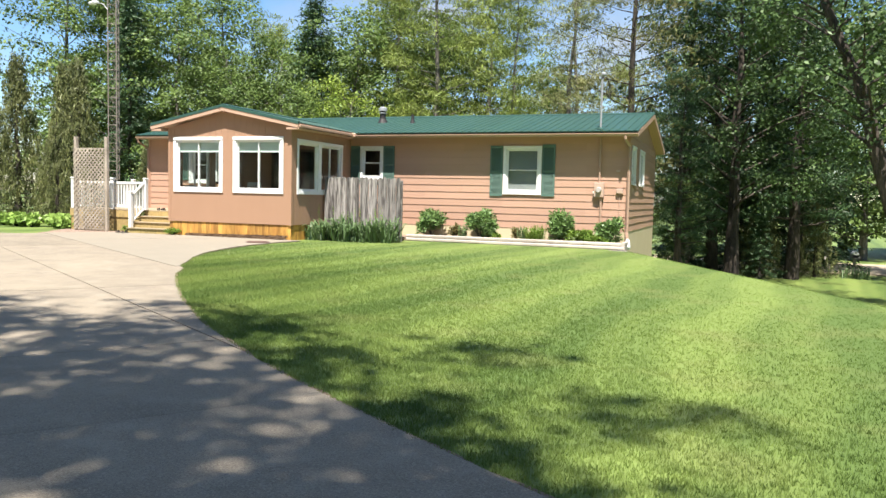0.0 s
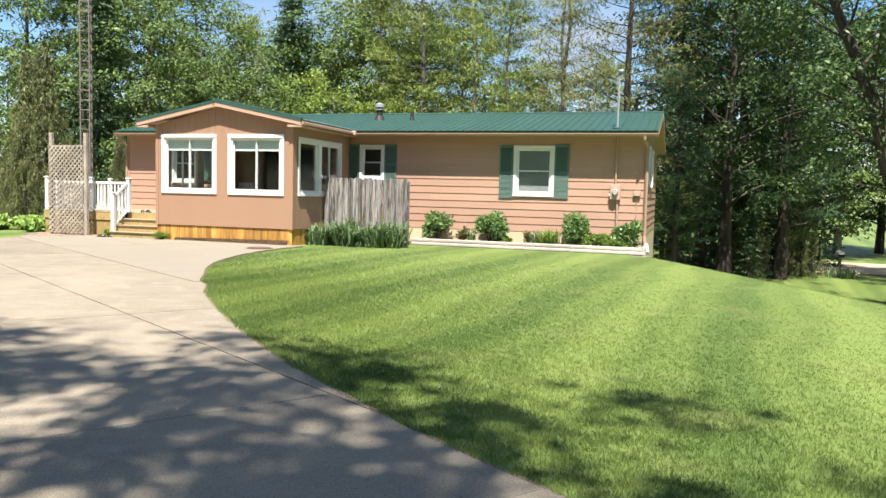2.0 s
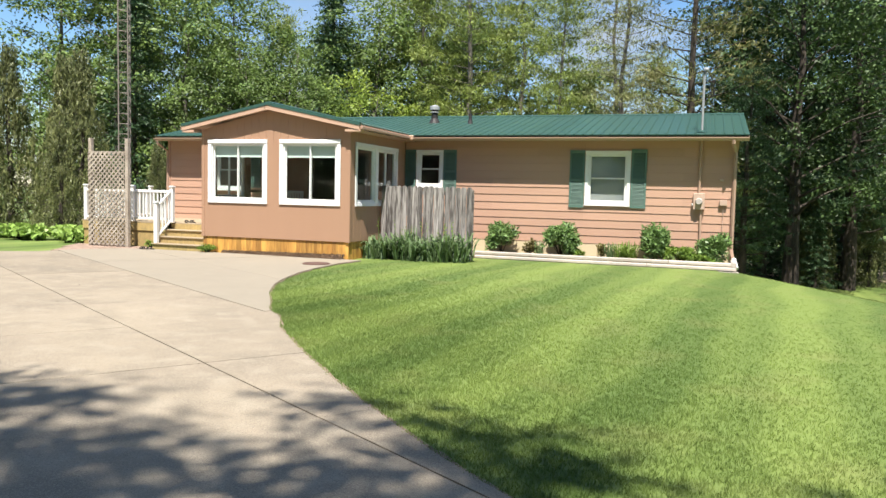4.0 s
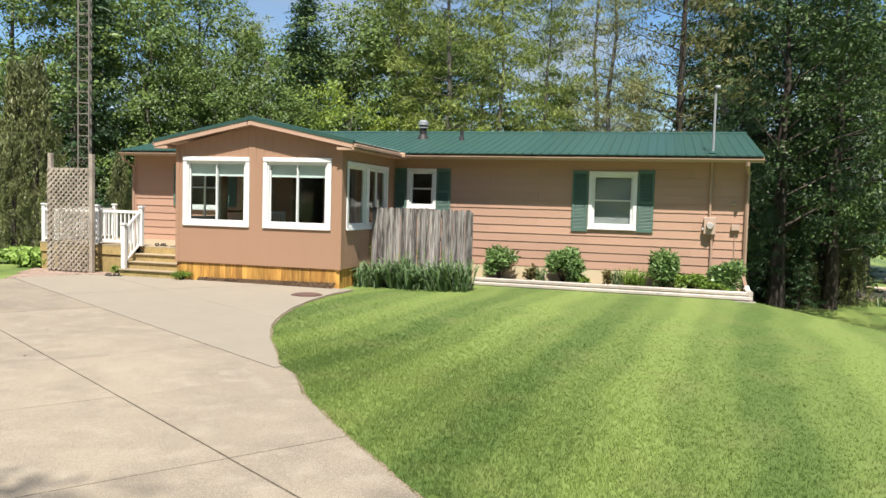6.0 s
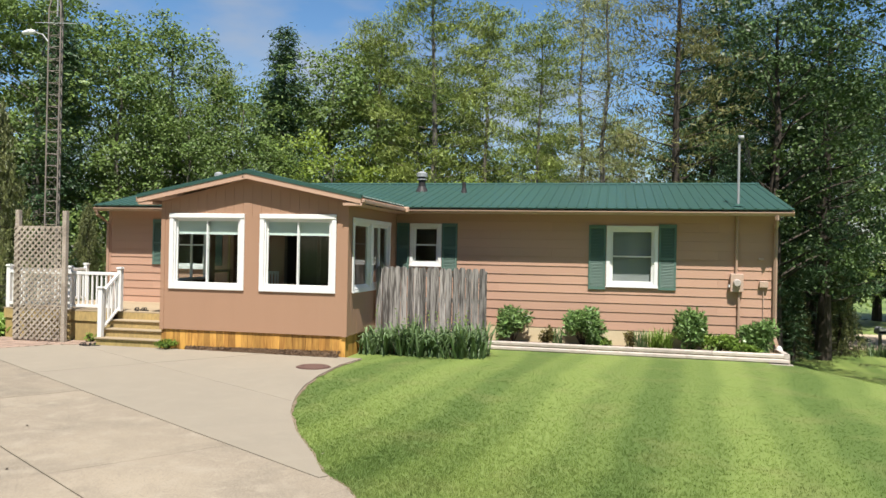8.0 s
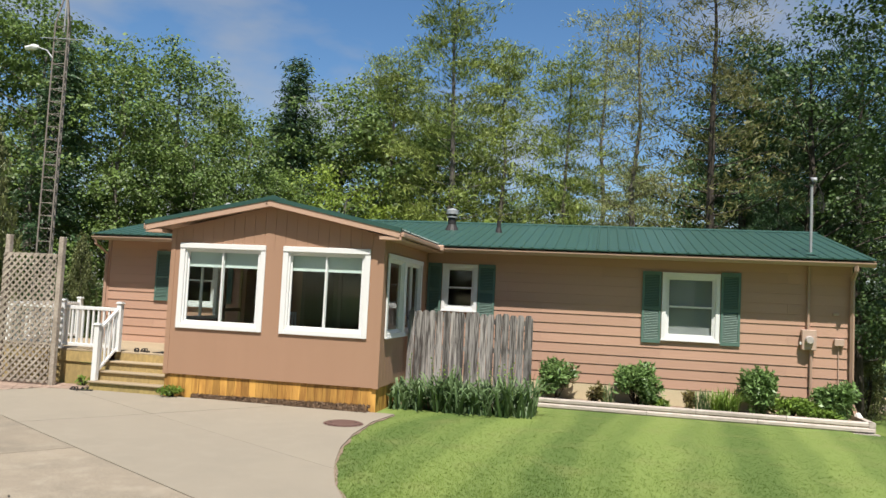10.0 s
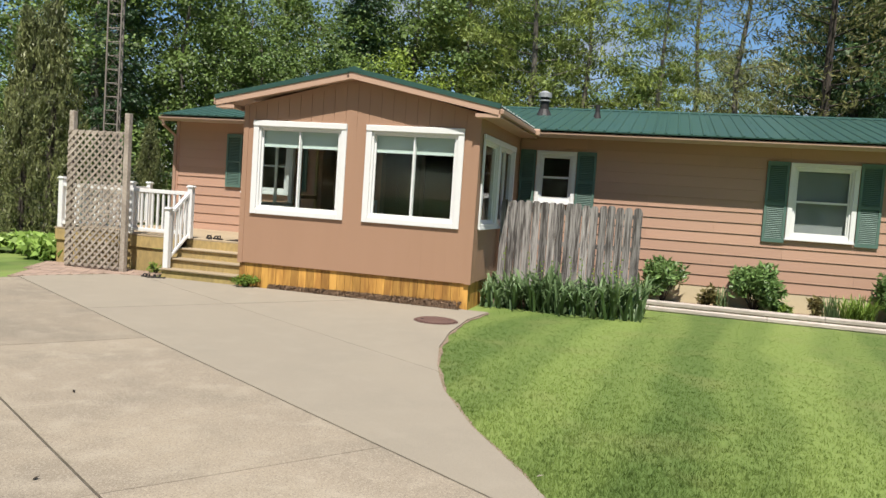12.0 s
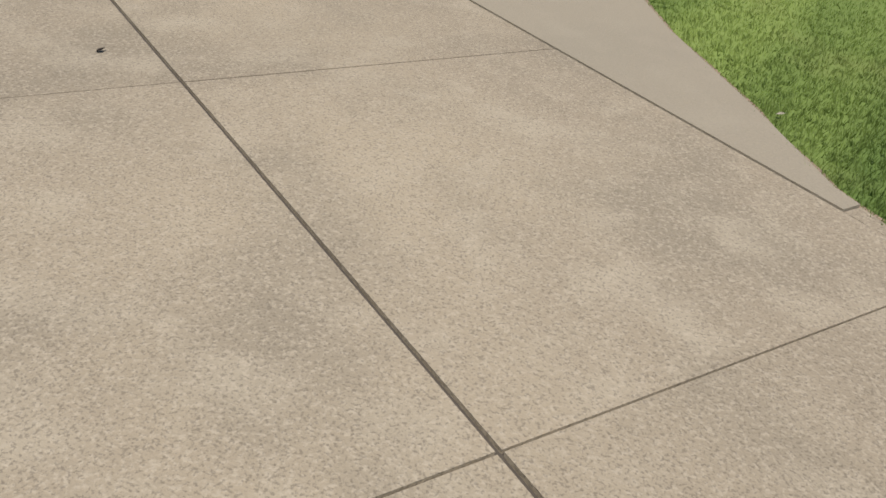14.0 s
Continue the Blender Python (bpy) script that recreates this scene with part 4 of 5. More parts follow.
# ---- tower ----
tower = thing("antenna_tower", "tall rusty steel lattice antenna tower", "tower", at=(-10.85, 5.0, 0))
feet = [(-0.2, -0.11), (0.2, -0.11), (0.0, 0.23)]
for x, y in feet:
    part("leg", tube(bmesh.new(), [(x, y, -0.2), (x, y, 9.0), (x * 0.3, y * 0.3, 9.7)], 0.022, 6), RUST, tower)
SIDES3 = ((0, 1), (1, 2), (2, 0))
RUNG = [mesh_of("rung", tube(bmesh.new(), [(*feet[a], 0), (*feet[b], 0)], 0.011, 4), RUST) for a, b in SIDES3]
BRACE = [mesh_of("brace", tube(bmesh.new(), [(*feet[a], 0), (*feet[b], 0.345)], 0.006, 4), RUST) for a, b in SIDES3]
for i in range(26):
    z = 0.3 + i * 0.345
    for k in range(3):
        piece("rung", RUNG[k], tower, Matrix.Translation((0, 0, z)))
        piece("brace", BRACE[k], tower, Matrix.Translation((0, 0, z)))
part("mast", tube(bmesh.new(), [(0, 0, 8.8), (0, 0, 11.6)], 0.025, 6), GALV, tower)
bm = bmesh.new()
tube(bm, [(-0.62, -0.15, 8.62), (0.75, -0.15, 8.52)], 0.012, 5)
part("antenna_rod", bm, GALV, tower)
bm = bmesh.new()
tube(bm, [(-0.2, -0.12, 8.05), (-0.35, -0.16, 8.25), (-0.62, -0.2, 8.33)], 0.022, 6)
part("lamp_arm", bm, GALV, tower)
bm = bmesh.new()
tube(bm, [(-0.58, -0.2, 8.33), (-0.72, -0.22, 8.33), (-0.95, -0.24, 8.30)], [0.05, 0.09, 0.06], 8)
part("lamp_head", bm, WHITE, tower, "pale yard light head")

# ---- wall and roof fixtures ----
meter = thing("electric_meter", "tan electric meter box with round glass dial on siding", "meter", at=(7.64, FW - 0.03, 1.39))
part("box", boxes((0.03, -0.13, 0, 0.30, 0, 0.40), bevel=0.01), BOX, meter)
bm = bmesh.new()
tube(bm, [(0.165, -0.13, 0.20), (0.165, -0.16, 0.20), (0.165, -0.21, 0.20)], [0.085, 0.082, 0.066], 16)
part("dial", bm, STONE, meter, "pale round meter dial")
part("tag", boxes((0.0, -0.1, 0.10, 0.03, -0.04, 0.16)), WHITE, meter)
conduit = thing("conduit", "tan painted conduit pipe on the siding", "pipe", at=(7.80, FW - 0.07, 0.45))
part("pipe", tube(bmesh.new(), [(0, 0, 1.34), (0, 0, 2.68)], 0.028, 8), GUTTER, conduit)
part("pipe", tube(bmesh.new(), [(0.06, 0, 0.0), (0.06, 0, 0.94)], 0.03, 8), GUTTER, conduit)
jb = thing("junction_box", "small grey-tan utility box with cable", "utility box", at=(8.37, FW - 0.026, 1.50))
part("box", boxes((-0.09, -0.08, 0, 0.09, 0, 0.14), bevel=0.008), BOX, jb)
part("cable", tube(bmesh.new(), [(0.0, -0.02, 0), (0.0, -0.012, -1.0)], 0.008, 5), BOX, jb)
spot = thing("faucet_bracket", "small dark bracket on the siding", "bracket", at=(8.31, FW - 0.024, 2.09))
part("plate", boxes((-0.05, -0.05, 0, 0.05, 0, 0.06), bevel=0.008), BOX, spot)

mast = thing("service_mast", "galvanised service mast with drooping wires on roof", "mast", at=(7.80, 3.34, 3.27))
part("pipe", tube(bmesh.new(), [(0, 0, -0.02), (0, 0, 1.42)], 0.028, 8), GALV, mast)
bm = bmesh.new()
tube(bm, [(0, 0, 0.0), (0, 0, 0.05)], [0.15, 0.05], 10)
part("flashing", bm, ROOF, mast)
bm = bmesh.new()
tube(bm, [(0, 0, 1.40), (0.02, 0, 1.50), (0.09, -0.02, 1.50)], [0.05, 0.075, 0.05], 8)
part("weatherhead", bm, GALV, mast, "grey weatherhead cap", True)
for k in range(3):
    bm = bmesh.new()
    tube(bm, [(0.08, 0, 1.46), (0.16 + 0.03 * k, 0.02, 1.30 - 0.05 * k), (0.12 + 0.05 * k, 0.03, 1.02 - 0.08 * k), (0.20 + 0.03 * k, 0.05, 0.85 + 0.1 * k)], 0.009, 5)
    part("wire", bm, DARK, mast, "drooping black wire")


def roof_vent(x, y, z, r, h, cap, label):
    v = thing("roof_vent", label, "roof vent", at=(x, y, z))
    part("flashing", tube(bmesh.new(), [(0, 0, -0.05), (0, 0, 0.12)], [r * 1.9, r * 1.1], 12), DARK, v)
    part("pipe", tube(bmesh.new(), [(0, 0, -0.05), (0, 0, h)], r, 12), DARK, v)
    if cap:
        part("collar", tube(bmesh.new(), [(0, 0, h * 0.62), (0, 0, h * 0.68)], r * 1.35, 12), GALV, v)
        part("cap", tube(bmesh.new(), [(0, 0, h * 0.8), (0, 0, h), (0, 0, h + 0.05)], [r * 1.5, r * 1.5, r * 0.5], 12), GALV, v, "galvanised flue cap")


def roof_z(y):
    return EZ + (y - EY) * math.tan(slope)


roof_vent(0.07, 5.67, roof_z(5.67), 0.10, 0.48, True, "galvanised metal flue with round cap")
roof_vent(1.28, 5.4, roof_z(5.4), 0.05, 0.28, False, "short grey plumbing vent pipe")
roof_vent(-6.3, 6.3, roof_z(6.3), 0.085, 0.42, True, "galvanised metal flue with round cap")

# ---- beds, edging, pavers, cover ----
bed = single("flower_bed", prism([(2.3, 2.5), (8.55, 2.35), (8.6, 3.48), (0.03, 3.48), (0.03, 0.95), (2.3, 1.15)], -0.05, 0.10), SOIL, "brown soil of the flower bed along the foundation", "flower bed", kind="structure")
edging = thing("timber_edging", "stacked bleached landscape timbers edging the flower bed", "edging", at=(2.40, 2.46, 0))
for row, z in ((0, -0.10), (1, 0.0), (2, 0.098)):
    cuts = [0, 1.4 + row * 0.9, 3.8 + row * 0.5, 6.28]
    for a, b in zip(cuts, cuts[1:]):
        low = -0.075 if row == 0 else -0.05
        bm = profile_x([(low, 0.02), (low, 0.068), (low + 0.02, 0.092), (0.045, 0.092), (0.06, 0.075), (0.06, 0.018), (0.045, 0), (low + 0.02, 0)], a + 0.004, b - 0.004)
        ob = part("timber", bm, TIMBER, edging)
        ob.location = (0, row * 0.02, z)
        ob.rotation_euler.z = radians(-1.0)
for row, z in ((0, -0.10), (1, 0.0), (2, 0.098)):
    bm = profile_x([(-0.05, 0.0), (-0.05, 0.092), (0.06, 0.092), (0.06, 0)], 0, 1.05 if row else 0.5)
    ob = part("timber", bm, TIMBER, edging)
    ob.location, ob.rotation_euler.z = (6.25 if row else 5.85, -0.13 if row else -0.17, z), radians(90 if row else 0)

pavers = thing("paver_strip", "reddish pavers beside the trellis", "pavers", kind="structure")
for i in range(22):
    for j in range(17):
        x, y = -9.2 + i * 0.17 + (0.085 if j % 2 else 0), -2.35 + j * 0.17
        if x + 0.17 > np.interp(y, [-3, -2.2, -1.2, -0.35, -0.12, 0.6], [-8.6, -7.3, -6.9, -6.35, -5.72, -5.72]) or x < -7.0 - (y + 2.3) * 0.62:
            continue
        part("paver", boxes((x, y, -0.02, x + 0.163, y + 0.163, 0.018 + 0.004 * random.random())), PAVER, pavers)

cover = thing("manhole_cover", "rusty round iron septic cover flush in the concrete", "manhole cover", at=(-0.09, -1.43, 0.02))
part("rim", tube(bmesh.new(), [(0, 0, 0), (0, 0, 0.012)], 0.315, 28), IRON, cover)
part("lid", tube(bmesh.new(), [(0, 0, 0.012), (0, 0, 0.022), (0, 0, 0.028)], [0.285, 0.285, 0.27], 28), IRON, cover)
for a in (0.4, 3.5):
    part("pick_hole", boxes((math.cos(a) * 0.19 - 0.02, math.sin(a) * 0.19 - 0.012, 0.026, math.cos(a) * 0.19 + 0.02, math.sin(a) * 0.19 + 0.012, 0.031)), DARK, cover)


def sandal(label, m):
    s = thing("sandal", label, "shoe", group="pairs of sandals by the steps")
    out = [(-0.04, -0.13), (0.035, -0.13), (0.045, 0.0), (0.05, 0.09), (0.03, 0.135), (-0.02, 0.135), (-0.045, 0.08), (-0.035, 0.0)]
    part("sole", prism(out, 0, 0.025), DARK, s)
    part("strap", tube(bmesh.new(), [(-0.045, 0.06, 0.02), (-0.02, 0.05, 0.06), (0.02, 0.05, 0.06), (0.05, 0.06, 0.02)], 0.014, 5), DARK, s)
    part("heel_strap", tube(bmesh.new(), [(-0.035, -0.03, 0.02), (-0.02, -0.05, 0.07), (0.02, -0.05, 0.07), (0.035, -0.03, 0.02)], 0.012, 5), DARK, s)
    s.matrix_basis = m
    return s


for x, y, z, r, text in ((-5.72, -0.28, 0.021, 70, "black sandal lying on the concrete below the steps"), (-5.52, -0.25, 0.021, 110, "black sandal lying on the concrete below the steps"),
                         (-5.30, 0.95, DZ, 40, "dark shoe lying on the wooden porch deck"), (-5.14, 0.98, DZ, 65, "dark shoe lying on the wooden porch deck")):
    sandal(text, pose(x, y, z, 0, 0, r))

chair = thing("slat_chair", "white slatted chair inside the sunroom", "chair", at=(-2.75, 2.1, 0.69))
part("seat", boxes((-0.25, -0.22, 0.41, 0.25, 0.22, 0.44), bevel=0.005), WHITE, chair)
for x in (-0.24, 0.21):
    for y, h in ((-0.21, 0.41), (0.19, 0.92)):
        part("leg", boxes((x, y, 0, x + 0.03, y + 0.03, h)), WHITE, chair)
part("back_rail", boxes((-0.24, 0.19, 0.86, 0.24, 0.22, 0.93)), WHITE, chair)
for i in range(5):
    part("back_slat", boxes((-0.18 + i * 0.08, 0.2, 0.44, -0.14 + i * 0.08, 0.215, 0.86)), WHITE, chair)

for k, (x, y, r) in enumerate(((2.256, -6.946, 30), (-0.381, -8.30, 80), (-1.496, -6.76, 140))):
    bm = bmesh.new()
    a = [bm.verts.new(p) for p in ((-0.026, 0, 0), (-0.006, -0.012, 0.006), (0.023, 0, 0.010), (-0.006, 0.012, 0.007))]
    bm.faces.new(a)
    bmesh.ops.solidify(bm, geom=bm.faces[:], thickness=0.002)
    lf = single("fallen_leaf", bm, TIMBER if k == 0 else BARK, "small dry curled leaf lying on the concrete", "leaf", "fallen leaves")
    lf.matrix_basis = pose(x, y, 0.024, 0, 0, r)


# ---- plants ----
def garden_bush(x, y, z, r, h, n, mat, label, seed, leaf=(0.135, 0.048), name="bush", group="shrubs along the foundation"):
    rng = np.random.default_rng(seed)
    t = thing(name, label, "bush", group, at=(x, y, z))
    bm = bmesh.new()
    ends = []
    for i in range(14):
        a, s = rng.uniform(0, 6.28), rng.uniform(0.3, 0.95)
        e = np.array([math.cos(a) * r * s, math.sin(a) * r * s, h * (1.02 - 0.45 * s * s) * rng.uniform(0.7, 1.0)])
        tube(bm, [(0, 0, 0), tuple(e * (0.5, 0.5, 0.55)), tuple(e)], [0.012, 0.009, 0.004], 4)
        ends.append(e)
    part("stem", bm, BARK, t)
    lobes = np.concatenate([np.array(ends), np.stack([rng.uniform(-0.7, 0.7, 8) * r, rng.uniform(-0.7, 0.7, 8) * r, rng.uniform(0.25, 0.75, 8) * h], 1)])
    n = int(n * 1.3)
    k = rng.integers(0, len(lobes), n)
    p = lobes[k] + np.clip(rng.normal(size=(n, 3)), -1.5, 1.5) * (r * 0.22, r * 0.22, h * 0.13)
    p[:, 2] = np.clip(p[:, 2], 0.05, None)
    way = unit(p - (0, 0, h * 0.35)) * (1, 1, 0.7) + (0, 0, -0.15)
    v, f = leaf_cards(rng, p, leaf[0], leaf[1], way, 0.6)
    ob = new("foliage", fast_mesh("foliage", v, f, mat))
    ob.parent = t
    return t


def blade_clump(x, y, z, rx, ry, h, n, mat, label, seed, width=0.022, lean=0.45, name="iris_clump", category="plant"):
    """Sword leaves that rise from a patch and lean outwards."""
    rng = np.random.default_rng(seed)
    base = np.stack([rng.uniform(-rx, rx, n), rng.uniform(-ry, ry, n), np.zeros(n)], 1)
    a = rng.uniform(0, 2 * np.pi, n)
    out = np.stack([np.cos(a), np.sin(a), np.zeros(n)], 1)
    side = np.stack([-np.sin(a), np.cos(a), np.zeros(n)], 1)
    tall = h * rng.uniform(0.55, 1.1, (n, 1))
    bend = rng.uniform(0.05, lean, (n, 1)) * tall
    up = np.array([[0, 0, 1.0]])
    mid = base + up * tall * 0.6 + out * bend * 0.35
    arch = base + up * tall * (0.93 - 0.22 * (bend / tall)) + out * bend * 0.75
    tip = base + up * tall * (1.02 - 0.55 * (bend / tall) ** 1.5) + out * bend * 1.25
    w = width * rng.uniform(0.7, 1.2, (n, 1))
    v = np.stack([base - side * w / 2, base + side * w / 2, mid + side * w * 0.48, mid - side * w * 0.48, arch + side * w * 0.36, arch - side * w * 0.36, tip], 1).reshape(-1, 3)
    i = np.arange(n)[:, None] * 7
    f = np.concatenate([i + [0, 1, 2], i + [0, 2, 3], i + [3, 2, 4], i + [3, 4, 5], i + [5, 4, 6]], 0)
    ob = new(name, fast_mesh(name, v, f, mat))
    ob.location = (x, y, z)
    return tagged(ob, label, category)


for k, (x, y, r, h, n) in enumerate(((2.95, 3.02, 0.40, 0.80, 1700), (4.52, 3.02, 0.42, 0.84, 1800), (6.85, 3.02, 0.40, 0.84, 1700), (8.22, 2.98, 0.36, 0.72, 1500))):
    garden_bush(x, y, 0.07, r, h, n, BUSHLEAF, "rounded leafy green peony shrub in the flower bed", 40 + k)
garden_bush(7.4, 2.95, 0.07, 0.36, 0.42, 900, LILYLEAF, "low light-green mound plant in the flower bed", 51)
garden_bush(7.85, 2.75, 0.07, 0.30, 0.24, 700, LILYLEAF, "low light-green mound plant in the flower bed", 52)
garden_bush(3.72, 2.95, 0.07, 0.17, 0.42, 240, RUSTLEAF, "small reddish-flowered plant in the flower bed", 53)
garden_bush(5.55, 3.0, 0.07, 0.13, 0.36, 180, RUSTLEAF, "small reddish-flowered plant in the flower bed", 54)
garden_bush(4.98, 2.85, 0.07, 0.15, 0.22, 160, LILYLEAF, "small light-green plant in the flower bed", 55)
garden_bush(-3.85, -0.12, 0.0, 0.24, 0.20, 420, LILYLEAF, "weedy green tuft at the skirting corner", 56, (0.06, 0.03), "weed_tuft", "weeds")
garden_bush(-6.05, 0.42, 0.0, 0.15, 0.20, 110, LILYLEAF, "weedy green tuft beside the deck skirt", 57, (0.06, 0.03), "weed_tuft", "weeds")
for k, x in enumerate((0.32, 0.72, 1.15, 1.55, 1.98, 2.38)):
    blade_clump(x, 0.98 + 0.10 * (k % 2), 0.0, 0.27, 0.34, 0.58 + 0.09 * (k % 3), 105, IRISLEAF, "clump of blue-green iris leaves before the fence", 60 + k, 0.050, 0.95)["group"] = "iris clumps"
blade_clump(3.98, 2.95, 0.07, 0.13, 0.13, 0.44, 60, IRISLEAF, "clump of blue-green iris leaves in the bed", 70)
blade_clump(5.78, 2.95, 0.07, 0.13, 0.15, 0.46, 60, IRISLEAF, "clump of blue-green iris leaves in the bed", 71)
blade_clump(6.18, 2.80, 0.07, 0.24, 0.18, 0.52, 240, LILYLEAF, "arching lime-green daylily clump in the bed", 72, 0.018, 0.9, "daylily_clump")
# iris seed stalks
rng = np.random.default_rng(5)
for k in range(12):
    x, y = rng.uniform(0.25, 2.4), rng.uniform(0.9, 1.3)
    h = rng.uniform(0.7, 1.0)
    bm = bmesh.new()
    tube(bm, [(x, y, 0), (x + 0.02, y, h * 0.6), (x + rng.uniform(-0.05, 0.05), y, h)], [0.006, 0.005, 0.004], 4)
    for q in (0.8, 0.9, 1.0):
        r = bmesh.ops.create_icosphere(bm, subdivisions=1, radius=0.018)
        bmesh.ops.translate(bm, verts=r["verts"], vec=(x + rng.uniform(-0.03, 0.03), y, h * q))
    single("iris_stalk", bm, LILYLEAF, "thin iris stalk with dry seed heads", "plant", "iris stalks")
for k in range(11):
    x = -14.5 + k * 0.56
    garden_bush(x, 1.2 + 0.35 * math.sin(k * 1.7) - max(0, -11 - x) * 0.25, 0.0, 0.42, 0.38, 330, HOSTA, "pale green hosta clump under the spruces", 80 + k, (0.22, 0.13), "hosta", "hosta border")

# mulch along the skirting
bm = bmesh.new()
rows = []
for i in range(61):
    x = -3.55 + i * 0.0575
    deep = (0.10 + 0.10 * (i / 60) + 0.05 * noise.noise((x * 2.1, 0, 3))) * min(1, (60 - i) / 4 + 0.1, i / 6 + 0.1)
    rows.append([bm.verts.new((x, 0.03 - deep * q, 0.012 + (1 - q) ** 0.7 * deep * (0.50 + 0.3 * noise.noise((x * 9, q * 5, 1))))) for q in (0.0, 0.25, 0.5, 0.75, 1.0)])
for a, b in zip(rows, rows[1:]):
    for k in range(4):
        bm.faces.new((a[k], a[k + 1], b[k + 1], b[k]))
single("mulch_bed", bm, MULCH, "low bank of brown mulch against the skirting", "mulch", kind="structure", smooth=True)
rng = np.random.default_rng(11)
q = rng.uniform(0, 1, 3600)
x = rng.uniform(-3.5, -0.1, 3600)
deep = 0.10 + 0.10 * (x + 3.55) / 3.45
p = np.stack([x, 0.03 - deep * 1.12 * q, 0.022 + deep * 0.5 * (1 - q) ** 0.7 + rng.uniform(0, 0.02, 3600)], 1)
v, f = leaf_cards(rng, p, 0.05, 0.018)
tagged(new("mulch_litter", fast_mesh("mulch_litter", v, f, MULCH)), "dark mulch and dry litter along the skirting", "mulch", kind="stuff")

# ---- grass blades ----
ey = np.array([p[1] for p in EDGE])[::-1]
ex = np.array([p[0] for p in EDGE])[::-1]


def grass(count, seed, x0, x1, y0, y1, near, power, size):
    rng = np.random.default_rng(seed)
    x, y = rng.uniform(x0, x1, count), rng.uniform(y0, y1, count)
    spots = np.array([(10.0, -17.5), (7.5, -15.5), (5.5, -13.5), (3.5, -11.5), (2.3, -10.0)])
    d = np.min(np.hypot(x[:, None] - spots[:, 0], y[:, None] - spots[:, 1]), 1)
    keep = (x > np.interp(y, ey, ex) - 0.03 + 0.04 * rng.random(count)) & (rng.random(count) < (near / np.maximum(d, near)) ** power)
    keep &= ~((y > 0.72) & (x < 2.4)) & ~((y > 2.36 - 0.02 * (x - 2.4)) & (x < 8.75))
    x, y = x[keep], y[keep]
    n, blades = len(x), 3
    x, y = np.repeat(x, blades) + rng.normal(0, 0.012, n * blades), np.repeat(y, blades) + rng.normal(0, 0.012, n * blades)
    z = ground_height(x, y)
    a = rng.uniform(0, 6.28, n * blades)
    far = np.clip(1.2 - np.repeat(d[keep], blades) / 11.0, 0.22, 1.0)
    h, w = size * far * rng.uniform(0.5, 1.2, n * blades), rng.uniform(0.0028, 0.0055, n * blades) * size / 0.05
    bend = rng.uniform(0.15, 0.75, n * blades) * h
    b = rng.uniform(0, 6.28, n * blades)
    v = np.stack([np.stack([x - np.cos(a) * w, y - np.sin(a) * w, z], 1), np.stack([x + np.cos(a) * w, y + np.sin(a) * w, z], 1),
                  np.stack([x + np.cos(b) * bend, y + np.sin(b) * bend, z + h], 1)], 1).reshape(-1, 3)
    return fast_mesh("grass_blades", v, np.arange(len(v)).reshape(-1, 3), BLADE)


tagged(new("grass_blades", grass(640000, 21, 0.2, 15, -16.5, 2.6, 3.2, 1.5, 0.036)), "short mown grass blades of the lawn", "grass", kind="stuff")
# longer fringe and bare soil along the concrete
ring = [Vector(p) for p in EDGE[:21]]
pts = []
for a, b in zip(ring, ring[1:]):
    k = max(1, int((b - a).length / 0.12))
    pts += [a + (b - a) * (i / k) for i in range(k)]
bm = bmesh.new()
last = None
for i, q in enumerate(pts):
    way = (pts[min(i + 1, len(pts) - 1)] - pts[max(i - 1, 0)]).normalized()
    side = Vector((-way.y, way.x))
    w = 0.012 + 0.045 * (0.5 + noise.noise((i * 0.35, 2, 7)))
    row = (bm.verts.new((*(q - side * 0.03), 0.006)), bm.verts.new((*(q + side * w), 0.012)))
    if last:
        bm.faces.new((last[0], last[1], row[1], row[0]))
    last = row
single("soil_edge", bm, SOIL, "bare soil edge between lawn and concrete", "soil", kind="structure")

# ---- trees ----
def limb_set(rng, bm, trunk, count, low, reach, rise, sides=5, thick=0.3):
    """Limbs that leave the trunk; returns points along them with the distance out."""
    tips = []
    for i in range(count):
        t = low + (1 - low) * ((i + rng.uniform(0, 0.8)) / count)
        k = min(int(t * (len(trunk) - 1)), len(trunk) - 2)
        u = t * (len(trunk) - 1) - k
        base = trunk[k][0] * (1 - u) + trunk[k + 1][0] * u
        rad = trunk[k][1] * (1 - u) + trunk[k + 1][1] * u
        a = i * 2.4 + rng.uniform(-0.5, 0.5)
        length = reach(t) * rng.uniform(0.7, 1.1)
        out = np.array([math.cos(a), math.sin(a), 0.0])
        up = np.array([0, 0, 1.0])
        r0, r1 = rise(t)
        m1 = base + out * length * 0.45 + up * length * r0 * 0.45
        end = base + out * length + up * length * (r0 * 0.45 + r1 * 0.55)
        tube(bm, [tuple(base), tuple(m1), tuple(end)], [max(0.012, rad * thick), max(0.009, rad * thick * 0.6), 0.006], sides, False)
        for s in (0.35, 0.55, 0.75, 0.9, 1.0):
            q = base + (m1 - base) * (s / 0.45) if s < 0.45 else m1 + (end - m1) * ((s - 0.45) / 0.55)
            tips.append((q, s, out))
    return tips


def trunk_line(rng, height, radius, lean=0.0, wob=0.12, n=7):
    line = []
    for i in range(n):
        t = i / (n - 1)
        line.append((np.array([lean * height * t + rng.normal(0, wob) * t, rng.normal(0, wob) * t, height * t]), radius * (1 - 0.88 * t) + (0.25 * radius if i == 0 else 0)))
    return line


